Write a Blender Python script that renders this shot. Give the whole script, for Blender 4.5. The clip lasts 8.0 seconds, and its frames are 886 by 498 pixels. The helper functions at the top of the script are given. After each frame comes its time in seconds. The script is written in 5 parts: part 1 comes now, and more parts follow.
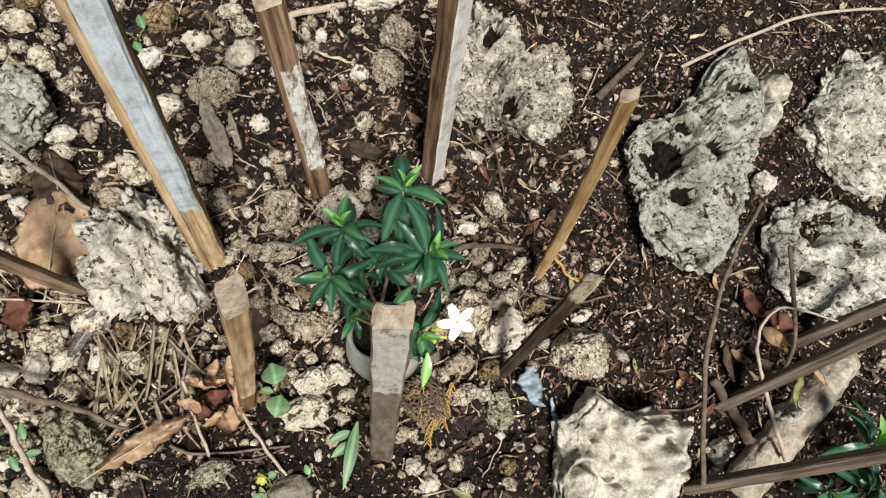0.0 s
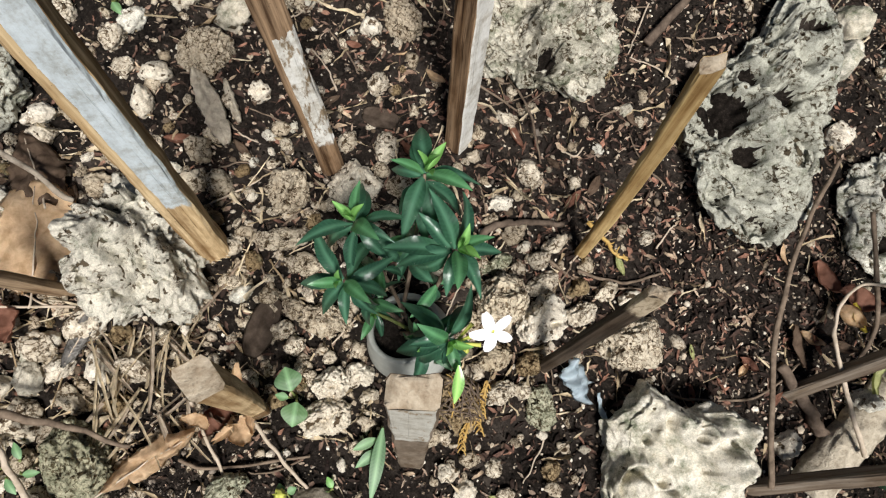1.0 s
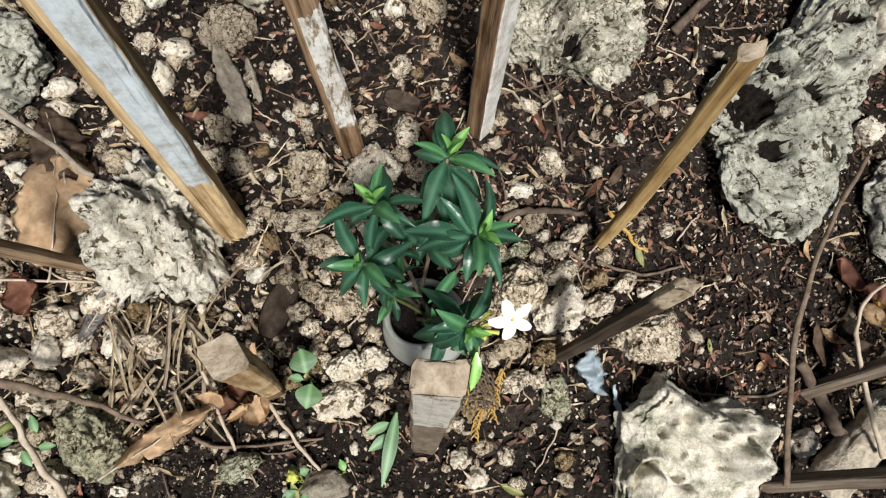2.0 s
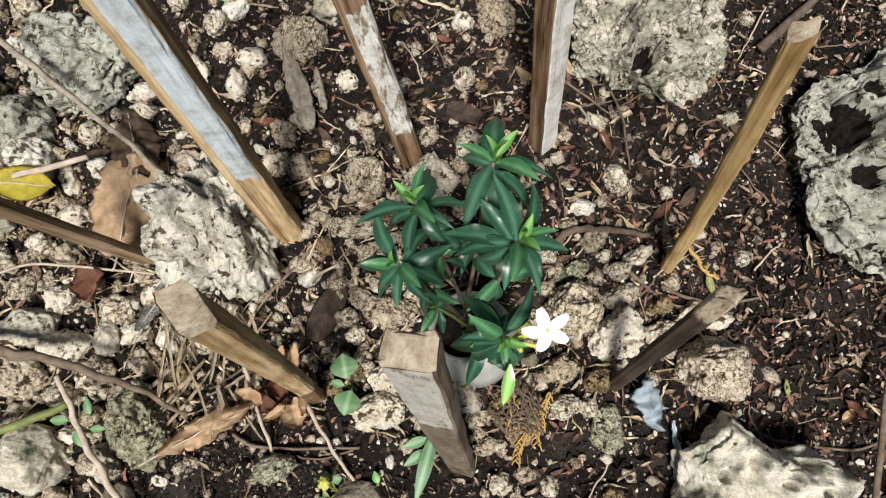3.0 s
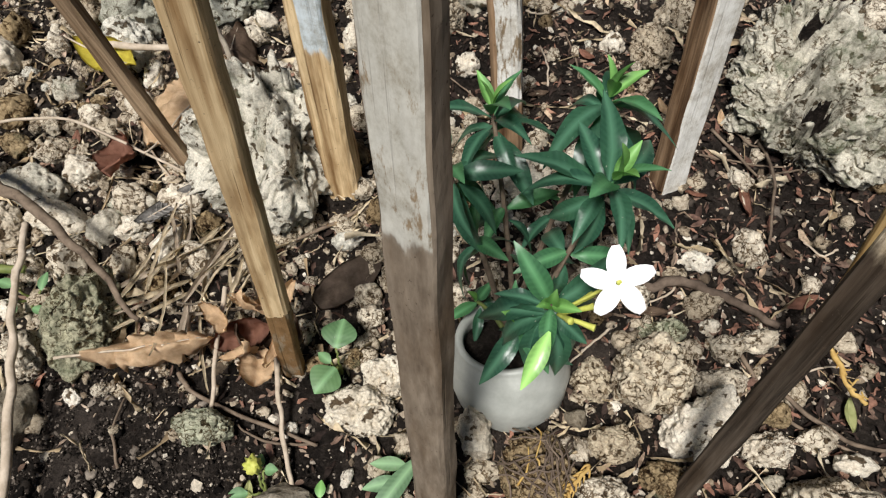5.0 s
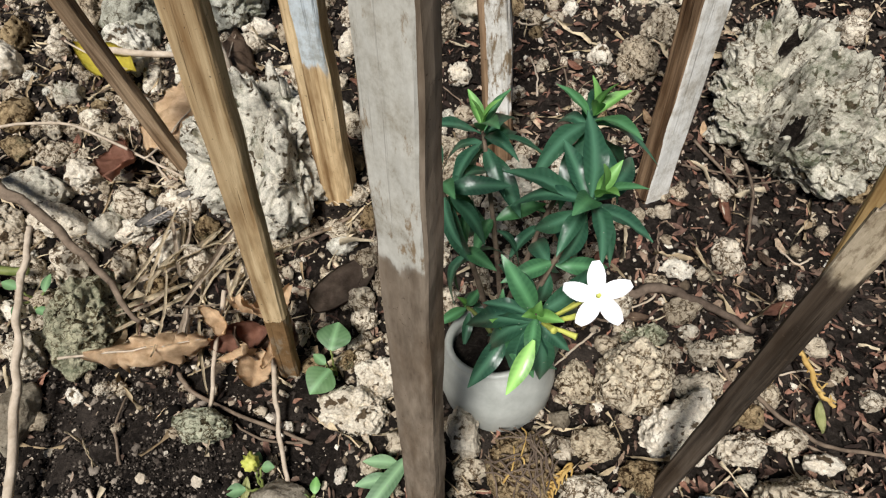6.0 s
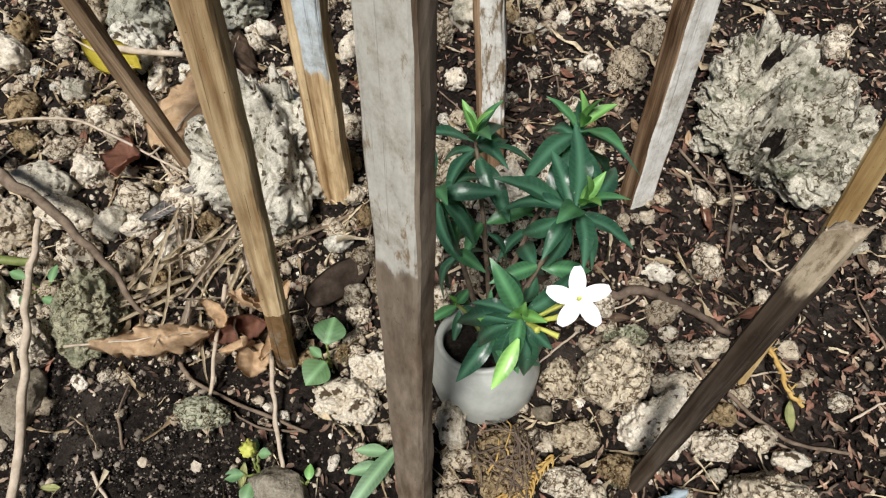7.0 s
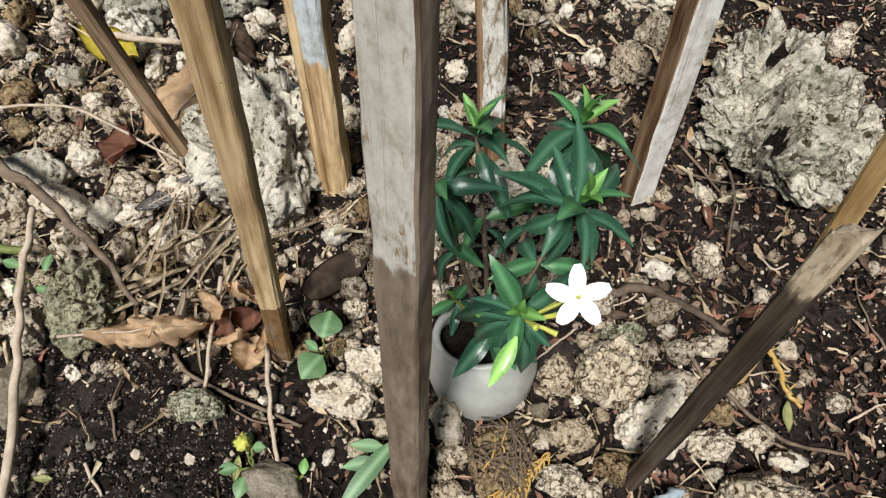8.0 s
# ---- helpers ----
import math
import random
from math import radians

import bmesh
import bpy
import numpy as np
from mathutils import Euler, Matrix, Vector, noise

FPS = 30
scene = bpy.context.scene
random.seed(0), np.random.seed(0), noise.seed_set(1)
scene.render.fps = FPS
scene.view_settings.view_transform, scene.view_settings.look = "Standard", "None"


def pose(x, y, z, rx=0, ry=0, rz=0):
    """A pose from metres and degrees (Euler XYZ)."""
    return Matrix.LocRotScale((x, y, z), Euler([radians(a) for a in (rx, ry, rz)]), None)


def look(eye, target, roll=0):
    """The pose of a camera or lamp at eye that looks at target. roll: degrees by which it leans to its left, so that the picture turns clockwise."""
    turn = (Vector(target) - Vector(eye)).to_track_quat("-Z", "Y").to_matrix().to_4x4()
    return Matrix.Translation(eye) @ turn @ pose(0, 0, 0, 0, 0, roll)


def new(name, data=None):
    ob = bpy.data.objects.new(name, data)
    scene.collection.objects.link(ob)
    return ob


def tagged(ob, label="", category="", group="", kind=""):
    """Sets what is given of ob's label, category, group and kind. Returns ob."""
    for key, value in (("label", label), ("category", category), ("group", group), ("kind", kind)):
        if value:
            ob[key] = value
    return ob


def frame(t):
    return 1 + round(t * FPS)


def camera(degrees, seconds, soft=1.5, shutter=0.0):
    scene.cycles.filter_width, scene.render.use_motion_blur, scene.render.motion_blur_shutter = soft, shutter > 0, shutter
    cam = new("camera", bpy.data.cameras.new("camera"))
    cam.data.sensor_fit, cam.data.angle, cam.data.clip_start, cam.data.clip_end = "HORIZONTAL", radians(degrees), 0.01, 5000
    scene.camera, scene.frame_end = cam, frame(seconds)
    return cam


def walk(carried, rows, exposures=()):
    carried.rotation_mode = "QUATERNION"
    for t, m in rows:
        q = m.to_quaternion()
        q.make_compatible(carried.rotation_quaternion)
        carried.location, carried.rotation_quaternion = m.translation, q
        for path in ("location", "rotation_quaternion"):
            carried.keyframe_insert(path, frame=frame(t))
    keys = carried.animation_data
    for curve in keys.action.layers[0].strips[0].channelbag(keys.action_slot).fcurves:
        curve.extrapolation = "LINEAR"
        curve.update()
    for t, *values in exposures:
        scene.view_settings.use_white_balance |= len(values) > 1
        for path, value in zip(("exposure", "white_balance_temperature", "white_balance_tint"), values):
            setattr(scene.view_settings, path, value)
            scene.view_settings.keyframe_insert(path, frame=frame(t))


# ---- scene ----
cam = camera(66.8, 8.0, soft=1.2)
PATH = [
    (0, (0.006, -0.077, 0.886), (0.319, 0.513, -0.999), 33.4),
    (0.5, (0.02, -0.006, 0.825), (0.306, 0.476, -1.095), 34.2),
    (0.8, (0.026, 0.004, 0.806), (0.255, 0.441, -1.132), 30.9),
    (1, (0.015, 0.007, 0.797), (0.265, 0.408, -1.146), 35.6),
    (1.2, (0.01, 0.008, 0.794), (0.273, 0.393, -1.151), 38.4),
    (2.3, (0.007, 0.003, 0.789), (0.167, 0.334, -1.177), 31.3),
    (2.5, (0.018, -0.003, 0.79), (0.013, 0.296, -1.188), 4.8),
    (2.6, (0.03, -0.004, 0.795), (-0.081, 0.287, -1.181), -14.7),
    (2.8, (0.048, -0.007, 0.796), (-0.13, 0.321, -1.168), -21.9),
    (2.9, (0.056, -0.017, 0.78), (-0.061, 0.363, -1.18), -9.6),
    (3, (0.065, -0.016, 0.766), (-0.017, 0.429, -1.182), -1.0),
    (3.2, (0.074, -0.039, 0.736), (-0.078, 0.6, -1.153), 0.2),
    (3.3, (0.09, -0.055, 0.72), (-0.119, 0.64, -1.144), 0.4),
    (3.5, (0.093, -0.078, 0.699), (-0.185, 0.686, -1.128), 2.1),
    (3.6, (0.113, -0.097, 0.69), (-0.235, 0.687, -1.117), -0.1),
    (3.8, (0.142, -0.111, 0.672), (-0.218, 0.624, -1.153), -1.5),
    (4, (0.161, -0.121, 0.633), (-0.239, 0.592, -1.192), -4.5),
    (4.2, (0.154, -0.118, 0.604), (-0.306, 0.667, -1.177), -3.5),
    (4.5, (0.14, -0.135, 0.566), (-0.362, 0.743, -1.16), -0.3),
    (4.7, (0.135, -0.138, 0.557), (-0.39, 0.724, -1.17), -1.1),
    (5, (0.144, -0.135, 0.55), (-0.387, 0.709, -1.183), -2.1),
    (5.2, (0.143, -0.131, 0.549), (-0.36, 0.731, -1.184), -0.9),
    (6.3, (0.148, -0.137, 0.591), (-0.348, 0.696, -1.159), 0.1),
    (6.5, (0.15, -0.137, 0.598), (-0.33, 0.697, -1.156), 1.2),
    (7, (0.15, -0.143, 0.604), (-0.325, 0.696, -1.148), 1.9),
    (7.5, (0.149, -0.138, 0.599), (-0.32, 0.687, -1.161), 2.3),
    (8, (0.147, -0.139, 0.6), (-0.311, 0.685, -1.163), 3.1),
]
walk(cam, [(t, look(eye, target, roll)) for t, eye, target, roll in PATH], [(0, -0.02, 6080, 11), (1, 0.04, 6080, 11), (2.5, 0.05, 6080, 11), (3.5, 0.0, 6080, 11), (5, -0.04, 6080, 11), (8, -0.04, 6080, 11)])

# ---- light ----
world = bpy.data.worlds.new("sky")
scene.world = world
world.use_nodes = True
wn = world.node_tree
sky = wn.nodes.new("ShaderNodeTexSky")
sky.sky_type, sky.sun_disc = "NISHITA", False
SUN_EL, SUN_AZ = 65.0, 275.0          # degrees; azimuth counted from +x towards +y
sky.sun_elevation, sky.sun_rotation = radians(SUN_EL), radians(90 - SUN_AZ)
bg = wn.nodes["Background"]
bg.inputs["Strength"].default_value = 0.021
wn.links.new(sky.outputs[0], bg.inputs["Color"])
sun = new("sun", bpy.data.lights.new("sun", "SUN"))
sun.data.energy, sun.data.angle, sun.data.color = 5.5, radians(13), (1.0, 0.935, 0.84)
sd = Vector((math.cos(radians(SUN_AZ)) * math.cos(radians(SUN_EL)), math.sin(radians(SUN_AZ)) * math.cos(radians(SUN_EL)), math.sin(radians(SUN_EL))))
sun.matrix_world = look(sd * 10, (0, 0, 0))


# ---- materials ----
def material(name, rough=0.8):
    m = bpy.data.materials.new(name)
    m.use_nodes = True
    b = m.node_tree.nodes["Principled BSDF"]
    b.inputs["Specular IOR Level"].default_value = 0.5 if rough < 0.7 else 0.1
    b.inputs["Roughness"].default_value = rough
    return m, m.node_tree, b


def node(t, kind, **sets):
    n = t.nodes.new(kind)
    for key, v in sets.items():
        if key in n.inputs:
            n.inputs[key].default_value = v
    return n


def coords(t, kind="Object", scale=(1, 1, 1)):
    c = t.nodes.new("ShaderNodeTexCoord")
    mp = t.nodes.new("ShaderNodeMapping")
    mp.inputs["Scale"].default_value = scale
    t.links.new(c.outputs[kind], mp.inputs["Vector"])
    return mp.outputs["Vector"]


def noise_tex(t, vec, scale, detail=6, rough=0.6):
    n = node(t, "ShaderNodeTexNoise", Scale=scale, Detail=detail, Roughness=rough)
    t.links.new(vec, n.inputs["Vector"])
    return n.outputs["Fac"]


def ramp(t, fac, stops):
    r = t.nodes.new("ShaderNodeValToRGB")
    e = r.color_ramp.elements
    while len(e) < len(stops):
        e.new(0.5)
    for k, (p, c) in enumerate(stops):
        e[k].position = p
        e[k].color = (*c, 1) if len(c) == 3 else c
    t.links.new(fac, r.inputs[0])
    return r.outputs["Color"]


def grey(t, fac, a, b):
    return ramp(t, fac, [(a, (0, 0, 0)), (b, (1, 1, 1))])


def mix(t, fac, a, b, how="MIX"):
    m = t.nodes.new("ShaderNodeMix")
    m.data_type, m.blend_type = "RGBA", how
    for sock, v in ((m.inputs[0], fac), (m.inputs[6], a), (m.inputs[7], b)):
        if isinstance(v, (int, float)):
            sock.default_value = v
        elif isinstance(v, tuple):
            sock.default_value = (*v, 1)
        else:
            t.links.new(v, sock)
    return m.outputs[2]


def bump(t, b, height, strength, dist):
    n = node(t, "ShaderNodeBump", Strength=strength, Distance=dist)
    t.links.new(height, n.inputs["Height"])
    t.links.new(n.outputs[0], b.inputs["Normal"])


def warped(t, v, scale, amount):
    """Coordinates shaken by noise, by that many metres."""
    n = node(t, "ShaderNodeTexNoise", Scale=scale, Detail=4.0)
    t.links.new(v, n.inputs["Vector"])
    a = t.nodes.new("ShaderNodeVectorMath")
    a.operation = "MULTIPLY_ADD"
    t.links.new(n.outputs["Color"], a.inputs[0])
    a.inputs[1].default_value = (amount,) * 3
    t.links.new(v, a.inputs[2])
    return a.outputs[0]


def limestone(name, light, mid, dark, moss=0.0, pit=150.0, island=False, holes=1.0, speck=0.5, earth=0.35):
    """Weathered coral stone: blotches, soil stains, wormy crevices and holes whose shade is in the colour."""
    m, t, b = material(name, 0.93)
    v = coords(t)
    rnd = islands(t) if island else t.nodes.new("ShaderNodeObjectInfo").outputs["Random"]
    shift = t.nodes.new("ShaderNodeVectorMath")
    shift.operation = "MULTIPLY_ADD"
    t.links.new(rnd, shift.inputs[0])
    shift.inputs[1].default_value = (3.1, 5.7, 2.3)
    t.links.new(v, shift.inputs[2])
    v = shift.outputs[0]
    wv = warped(t, v, 0.5 * pit, 1.1 / pit)
    stain = noise_tex(t, v, 34, 7, 0.7)
    grain = noise_tex(t, v, 520, 4, 0.75)
    body = noise_tex(t, wv, pit * 1.3, 4, 0.62)
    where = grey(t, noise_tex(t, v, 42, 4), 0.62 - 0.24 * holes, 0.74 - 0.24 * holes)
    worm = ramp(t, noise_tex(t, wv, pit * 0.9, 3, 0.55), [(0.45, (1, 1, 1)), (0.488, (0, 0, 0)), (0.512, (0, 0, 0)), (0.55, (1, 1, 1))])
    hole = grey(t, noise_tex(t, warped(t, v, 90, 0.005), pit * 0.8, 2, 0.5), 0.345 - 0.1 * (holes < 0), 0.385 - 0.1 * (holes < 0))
    col = ramp(t, body, [(0.3, dark), (0.39, mid), (0.53, light)])
    col = mix(t, 0.6 - 0.35 * speck, col, ramp(t, stain, [(0.36, tuple(0.5 * (p + q) for p, q in zip(dark, mid))), (0.46, mid), (0.56, light)]))
    col = mix(t, 1.0, col, ramp(t, grain, [(0.3, (0.62, 0.6, 0.57)), (0.62, (1.1, 1.1, 1.1))]), "MULTIPLY")
    tone = ramp(t, rnd, [(0.0, (0.66, 0.61, 0.54)), (0.3, (0.88, 0.85, 0.79)), (0.62, (0.98, 0.96, 0.92)), (1.0, (1.04, 1.03, 1.01))])
    col = mix(t, 1.0, col, tone, "MULTIPLY")
    # the shade inside crevices and holes is painted in by these dark multiplies
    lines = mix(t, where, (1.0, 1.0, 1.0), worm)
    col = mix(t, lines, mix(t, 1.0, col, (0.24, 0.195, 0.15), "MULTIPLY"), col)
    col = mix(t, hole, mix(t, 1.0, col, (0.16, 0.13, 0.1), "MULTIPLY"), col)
    soil = grey(t, noise_tex(t, v, 64, 8, 0.75), 0.66 - 0.3 * earth, 0.92 - 0.3 * earth)
    col = mix(t, soil, col, mix(t, 0.6, col, (0.085, 0.06, 0.04)))
    if moss:
        mk = grey(t, noise_tex(t, v, 24, 8, 0.75), 0.62 - moss, 0.74 - moss * 0.6)
        col = mix(t, mk, col, mix(t, grain, (0.03, 0.036, 0.02), (0.2, 0.235, 0.14)))
    t.links.new(col, b.inputs["Base Color"])
    hgt = mix(t, 0.4, mix(t, 0.5, mix(t, 0.5, lines, hole), body), grain)
    bump(t, b, hgt, 1.0, 0.004)
    return m


def islands(t):
    return t.nodes.new("ShaderNodeNewGeometry").outputs["Random Per Island"]


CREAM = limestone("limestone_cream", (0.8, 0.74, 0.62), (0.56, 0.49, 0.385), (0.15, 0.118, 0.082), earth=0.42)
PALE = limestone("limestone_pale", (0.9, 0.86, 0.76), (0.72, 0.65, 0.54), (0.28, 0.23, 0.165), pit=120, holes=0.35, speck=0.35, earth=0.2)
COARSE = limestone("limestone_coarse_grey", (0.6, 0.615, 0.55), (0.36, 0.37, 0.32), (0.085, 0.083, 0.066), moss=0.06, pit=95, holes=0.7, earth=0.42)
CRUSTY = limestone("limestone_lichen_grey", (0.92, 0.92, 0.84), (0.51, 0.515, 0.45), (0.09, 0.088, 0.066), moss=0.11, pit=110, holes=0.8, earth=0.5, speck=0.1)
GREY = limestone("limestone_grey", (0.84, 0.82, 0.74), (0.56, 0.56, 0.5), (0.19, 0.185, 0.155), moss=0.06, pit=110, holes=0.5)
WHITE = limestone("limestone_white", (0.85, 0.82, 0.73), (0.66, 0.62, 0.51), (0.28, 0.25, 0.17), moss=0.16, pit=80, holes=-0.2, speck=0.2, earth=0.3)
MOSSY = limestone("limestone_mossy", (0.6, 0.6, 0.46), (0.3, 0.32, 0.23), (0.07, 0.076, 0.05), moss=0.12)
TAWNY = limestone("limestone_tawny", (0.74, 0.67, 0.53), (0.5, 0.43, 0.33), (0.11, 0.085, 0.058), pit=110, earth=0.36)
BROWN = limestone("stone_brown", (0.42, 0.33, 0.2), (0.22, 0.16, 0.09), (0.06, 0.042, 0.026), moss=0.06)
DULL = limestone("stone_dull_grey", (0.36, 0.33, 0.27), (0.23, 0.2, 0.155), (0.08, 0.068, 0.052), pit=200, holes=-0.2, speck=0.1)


def soil_material():
    m, t, b = material("dark_soil", 0.95)
    v = coords(t)
    a = noise_tex(t, v, 14, 8, 0.7)
    g = noise_tex(t, v, 190, 8, 0.8)
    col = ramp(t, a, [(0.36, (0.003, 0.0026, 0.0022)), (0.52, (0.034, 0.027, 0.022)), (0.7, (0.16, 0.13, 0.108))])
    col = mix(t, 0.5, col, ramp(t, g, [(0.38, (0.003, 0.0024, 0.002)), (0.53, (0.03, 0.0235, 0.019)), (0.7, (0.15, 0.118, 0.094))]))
    t.links.new(col, b.inputs["Base Color"])
    bump(t, b, g, 1.0, 0.008)
    return m


def island_material(name, stops, rough=0.85, scale=180, spread=0.45):
    """A material whose colour changes from piece to piece."""
    m, t, b = material(name, rough)
    v = coords(t)
    col = ramp(t, islands(t), stops)
    g = noise_tex(t, v, scale, 5, 0.7)
    col = mix(t, 1.0, col, ramp(t, g, [(0.3, (1 - spread,) * 3), (0.65, (1 + spread * 0.3,) * 3)]), "MULTIPLY")
    t.links.new(col, b.inputs["Base Color"])
    bump(t, b, g, 0.5, 0.002)
    return m


SOIL = soil_material()
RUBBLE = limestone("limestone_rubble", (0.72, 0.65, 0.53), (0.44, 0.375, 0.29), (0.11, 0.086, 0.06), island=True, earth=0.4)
GRAVEL = island_material("gravel_mix", [(0.0, (0.1, 0.075, 0.052)), (0.35, (0.3, 0.235, 0.165)), (0.7, (0.55, 0.47, 0.36)), (1.0, (0.82, 0.76, 0.64))], 0.92, 320)
CRUMB = island_material("soil_crumbs", [(0.0, (0.003, 0.0024, 0.002)), (0.4, (0.018, 0.0146, 0.012)), (0.75, (0.08, 0.065, 0.053)), (1.0, (0.34, 0.29, 0.235))], 0.95, 300)
LITTER = island_material("dry_litter", [(0.0, (0.016, 0.011, 0.009)), (0.4, (0.045, 0.03, 0.024)), (0.6, (0.15, 0.088, 0.066)), (0.78, (0.34, 0.175, 0.12)), (0.9, (0.27, 0.19, 0.135)), (1.0, (0.58, 0.45, 0.31))], 0.75, 170, 0.7)
FLAKE = island_material("bark_flake", [(0.0, (0.03, 0.021, 0.016)), (0.45, (0.115, 0.077, 0.057)), (0.75, (0.26, 0.172, 0.127)), (1.0, (0.56, 0.45, 0.34))], 0.85, 170, 0.6)
STRAW = island_material("dry_straw", [(0.0, (0.3, 0.22, 0.13)), (0.5, (0.52, 0.42, 0.27)), (1.0, (0.68, 0.58, 0.41))], 0.7, 90)


def fibre_material(name, light, dark, rough=0.75, along=6, across=170, paint=None, lines=1.0):
    """Wood whose grain runs along the local z axis. paint: (colour, from z, wanted local face x sign or y sign)."""
    m, t, b = material(name, rough)
    v = coords(t, "Object", (across, across, along))
    g = noise_tex(t, v, 1.0, 7, 0.65)
    big = noise_tex(t, coords(t, "Object", (60, 60, 14)), 1.0, 4)
    col = ramp(t, g, [(0.36, dark), (0.48, tuple((a + c) / 2 for a, c in zip(light, dark))), (0.6, light)])
    split = grey(t, noise_tex(t, coords(t, "Object", (260, 260, 5)), 1.0, 3, 0.5), 0.25, 0.37)
    col = mix(t, split, mix(t, lines, col, mix(t, 1.0, col, (0.45, 0.36, 0.28), "MULTIPLY")), col)
    col = mix(t, 1.0, col, ramp(t, big, [(0.34, (0.6, 0.54, 0.48)), (0.56, (1, 1, 1))]), "MULTIPLY")
    streak = noise_tex(t, coords(t, "Object", (75, 75, 2.2)), 1.0, 3, 0.5)
    col = mix(t, lines, col, ramp(t, streak, [(0.34, (0.62, 0.55, 0.48)), (0.47, (0.98, 0.97, 0.95)), (0.64, (1.15, 1.15, 1.14))]), "MULTIPLY")
    fleck = grey(t, noise_tex(t, coords(t), 420, 3), 0.66, 0.72)
    col = mix(t, fleck, col, (0.09, 0.065, 0.045))
    if paint:
        colour, start, edge, side, stop, wear = paint
        sep = t.nodes.new("ShaderNodeSeparateXYZ")
        c = t.nodes.new("ShaderNodeTexCoord")
        t.links.new(c.outputs["Object"], sep.inputs[0])
        wob = node(t, "ShaderNodeMath")
        wob.operation = "MULTIPLY_ADD"
        t.links.new(noise_tex(t, coords(t, "Object", (45, 45, 14)), 1.0, 4), wob.inputs[0])
        wob.inputs[1].default_value = 0.09
        t.links.new(sep.outputs["Z"], wob.inputs[2])
        mz = grey(t, wob.outputs[0], min(start + 0.04, 0.98), min(start + 0.046, 0.99))
        wx = node(t, "ShaderNodeMath")
        wx.operation = "MULTIPLY_ADD"
        t.links.new(noise_tex(t, coords(t, "Object", (120, 120, 20)), 1.0, 4), wx.inputs[0])
        wx.inputs[1].default_value = 0.006
        t.links.new(sep.outputs["X"], wx.inputs[2])
        sh = node(t, "ShaderNodeMath")
        sh.operation = "GREATER_THAN"
        t.links.new(wx.outputs[0], sh.inputs[0])
        sh.inputs[1].default_value = edge + 0.003
        sy = node(t, "ShaderNodeMath")
        sy.operation = "LESS_THAN"
        t.links.new(sep.outputs["Y"], sy.inputs[0])
        sy.inputs[1].default_value = side
        k = node(t, "ShaderNodeMath")
        k.operation = "MULTIPLY"
        t.links.new(sh.outputs[0], k.inputs[0])
        t.links.new(sy.outputs[0], k.inputs[1])
        k2 = node(t, "ShaderNodeMath")
        k2.operation = "MULTIPLY"
        t.links.new(k.outputs[0], k2.inputs[0])
        t.links.new(mz, k2.inputs[1])
        up = node(t, "ShaderNodeMath")
        up.operation = "LESS_THAN"
        t.links.new(wob.outputs[0], up.inputs[0])
        up.inputs[1].default_value = stop + 0.045
        k3 = node(t, "ShaderNodeMath")
        k3.operation = "MULTIPLY"
        t.links.new(k2.outputs[0], k3.inputs[0])
        t.links.new(up.outputs[0], k3.inputs[1])
        worn = mix(t, grey(t, noise_tex(t, coords(t, "Object", (80, 80, 25)), 1.0, 7, 0.7), wear, wear + 0.06), (0.3, 0.23, 0.15), colour)
        blot = noise_tex(t, coords(t, "Object", (60, 60, 42)), 1.0, 8, 0.75)
        worn = mix(t, 1.0, worn, ramp(t, blot, [(0.36, (0.6, 0.56, 0.5)), (0.5, (0.92, 0.91, 0.89)), (0.6, (1.06, 1.06, 1.06))]), "MULTIPLY")
        worn = mix(t, 0.25, worn, mix(t, 1.0, worn, ramp(t, g, [(0.35, (0.6, 0.6, 0.6)), (0.6, (1, 1, 1))]), "MULTIPLY"))
        col = mix(t, k3.outputs[0], col, worn)
    t.links.new(col, b.inputs["Base Color"])
    bump(t, b, mix(t, 0.5, g, split), 0.4 + 0.5 * lines, 0.002)
    return m


TAN = ((0.76, 0.59, 0.35), (0.44, 0.29, 0.14))
UMBER = ((0.36, 0.245, 0.15), (0.085, 0.052, 0.03))
OLD = ((0.27, 0.23, 0.185), (0.12, 0.095, 0.072))


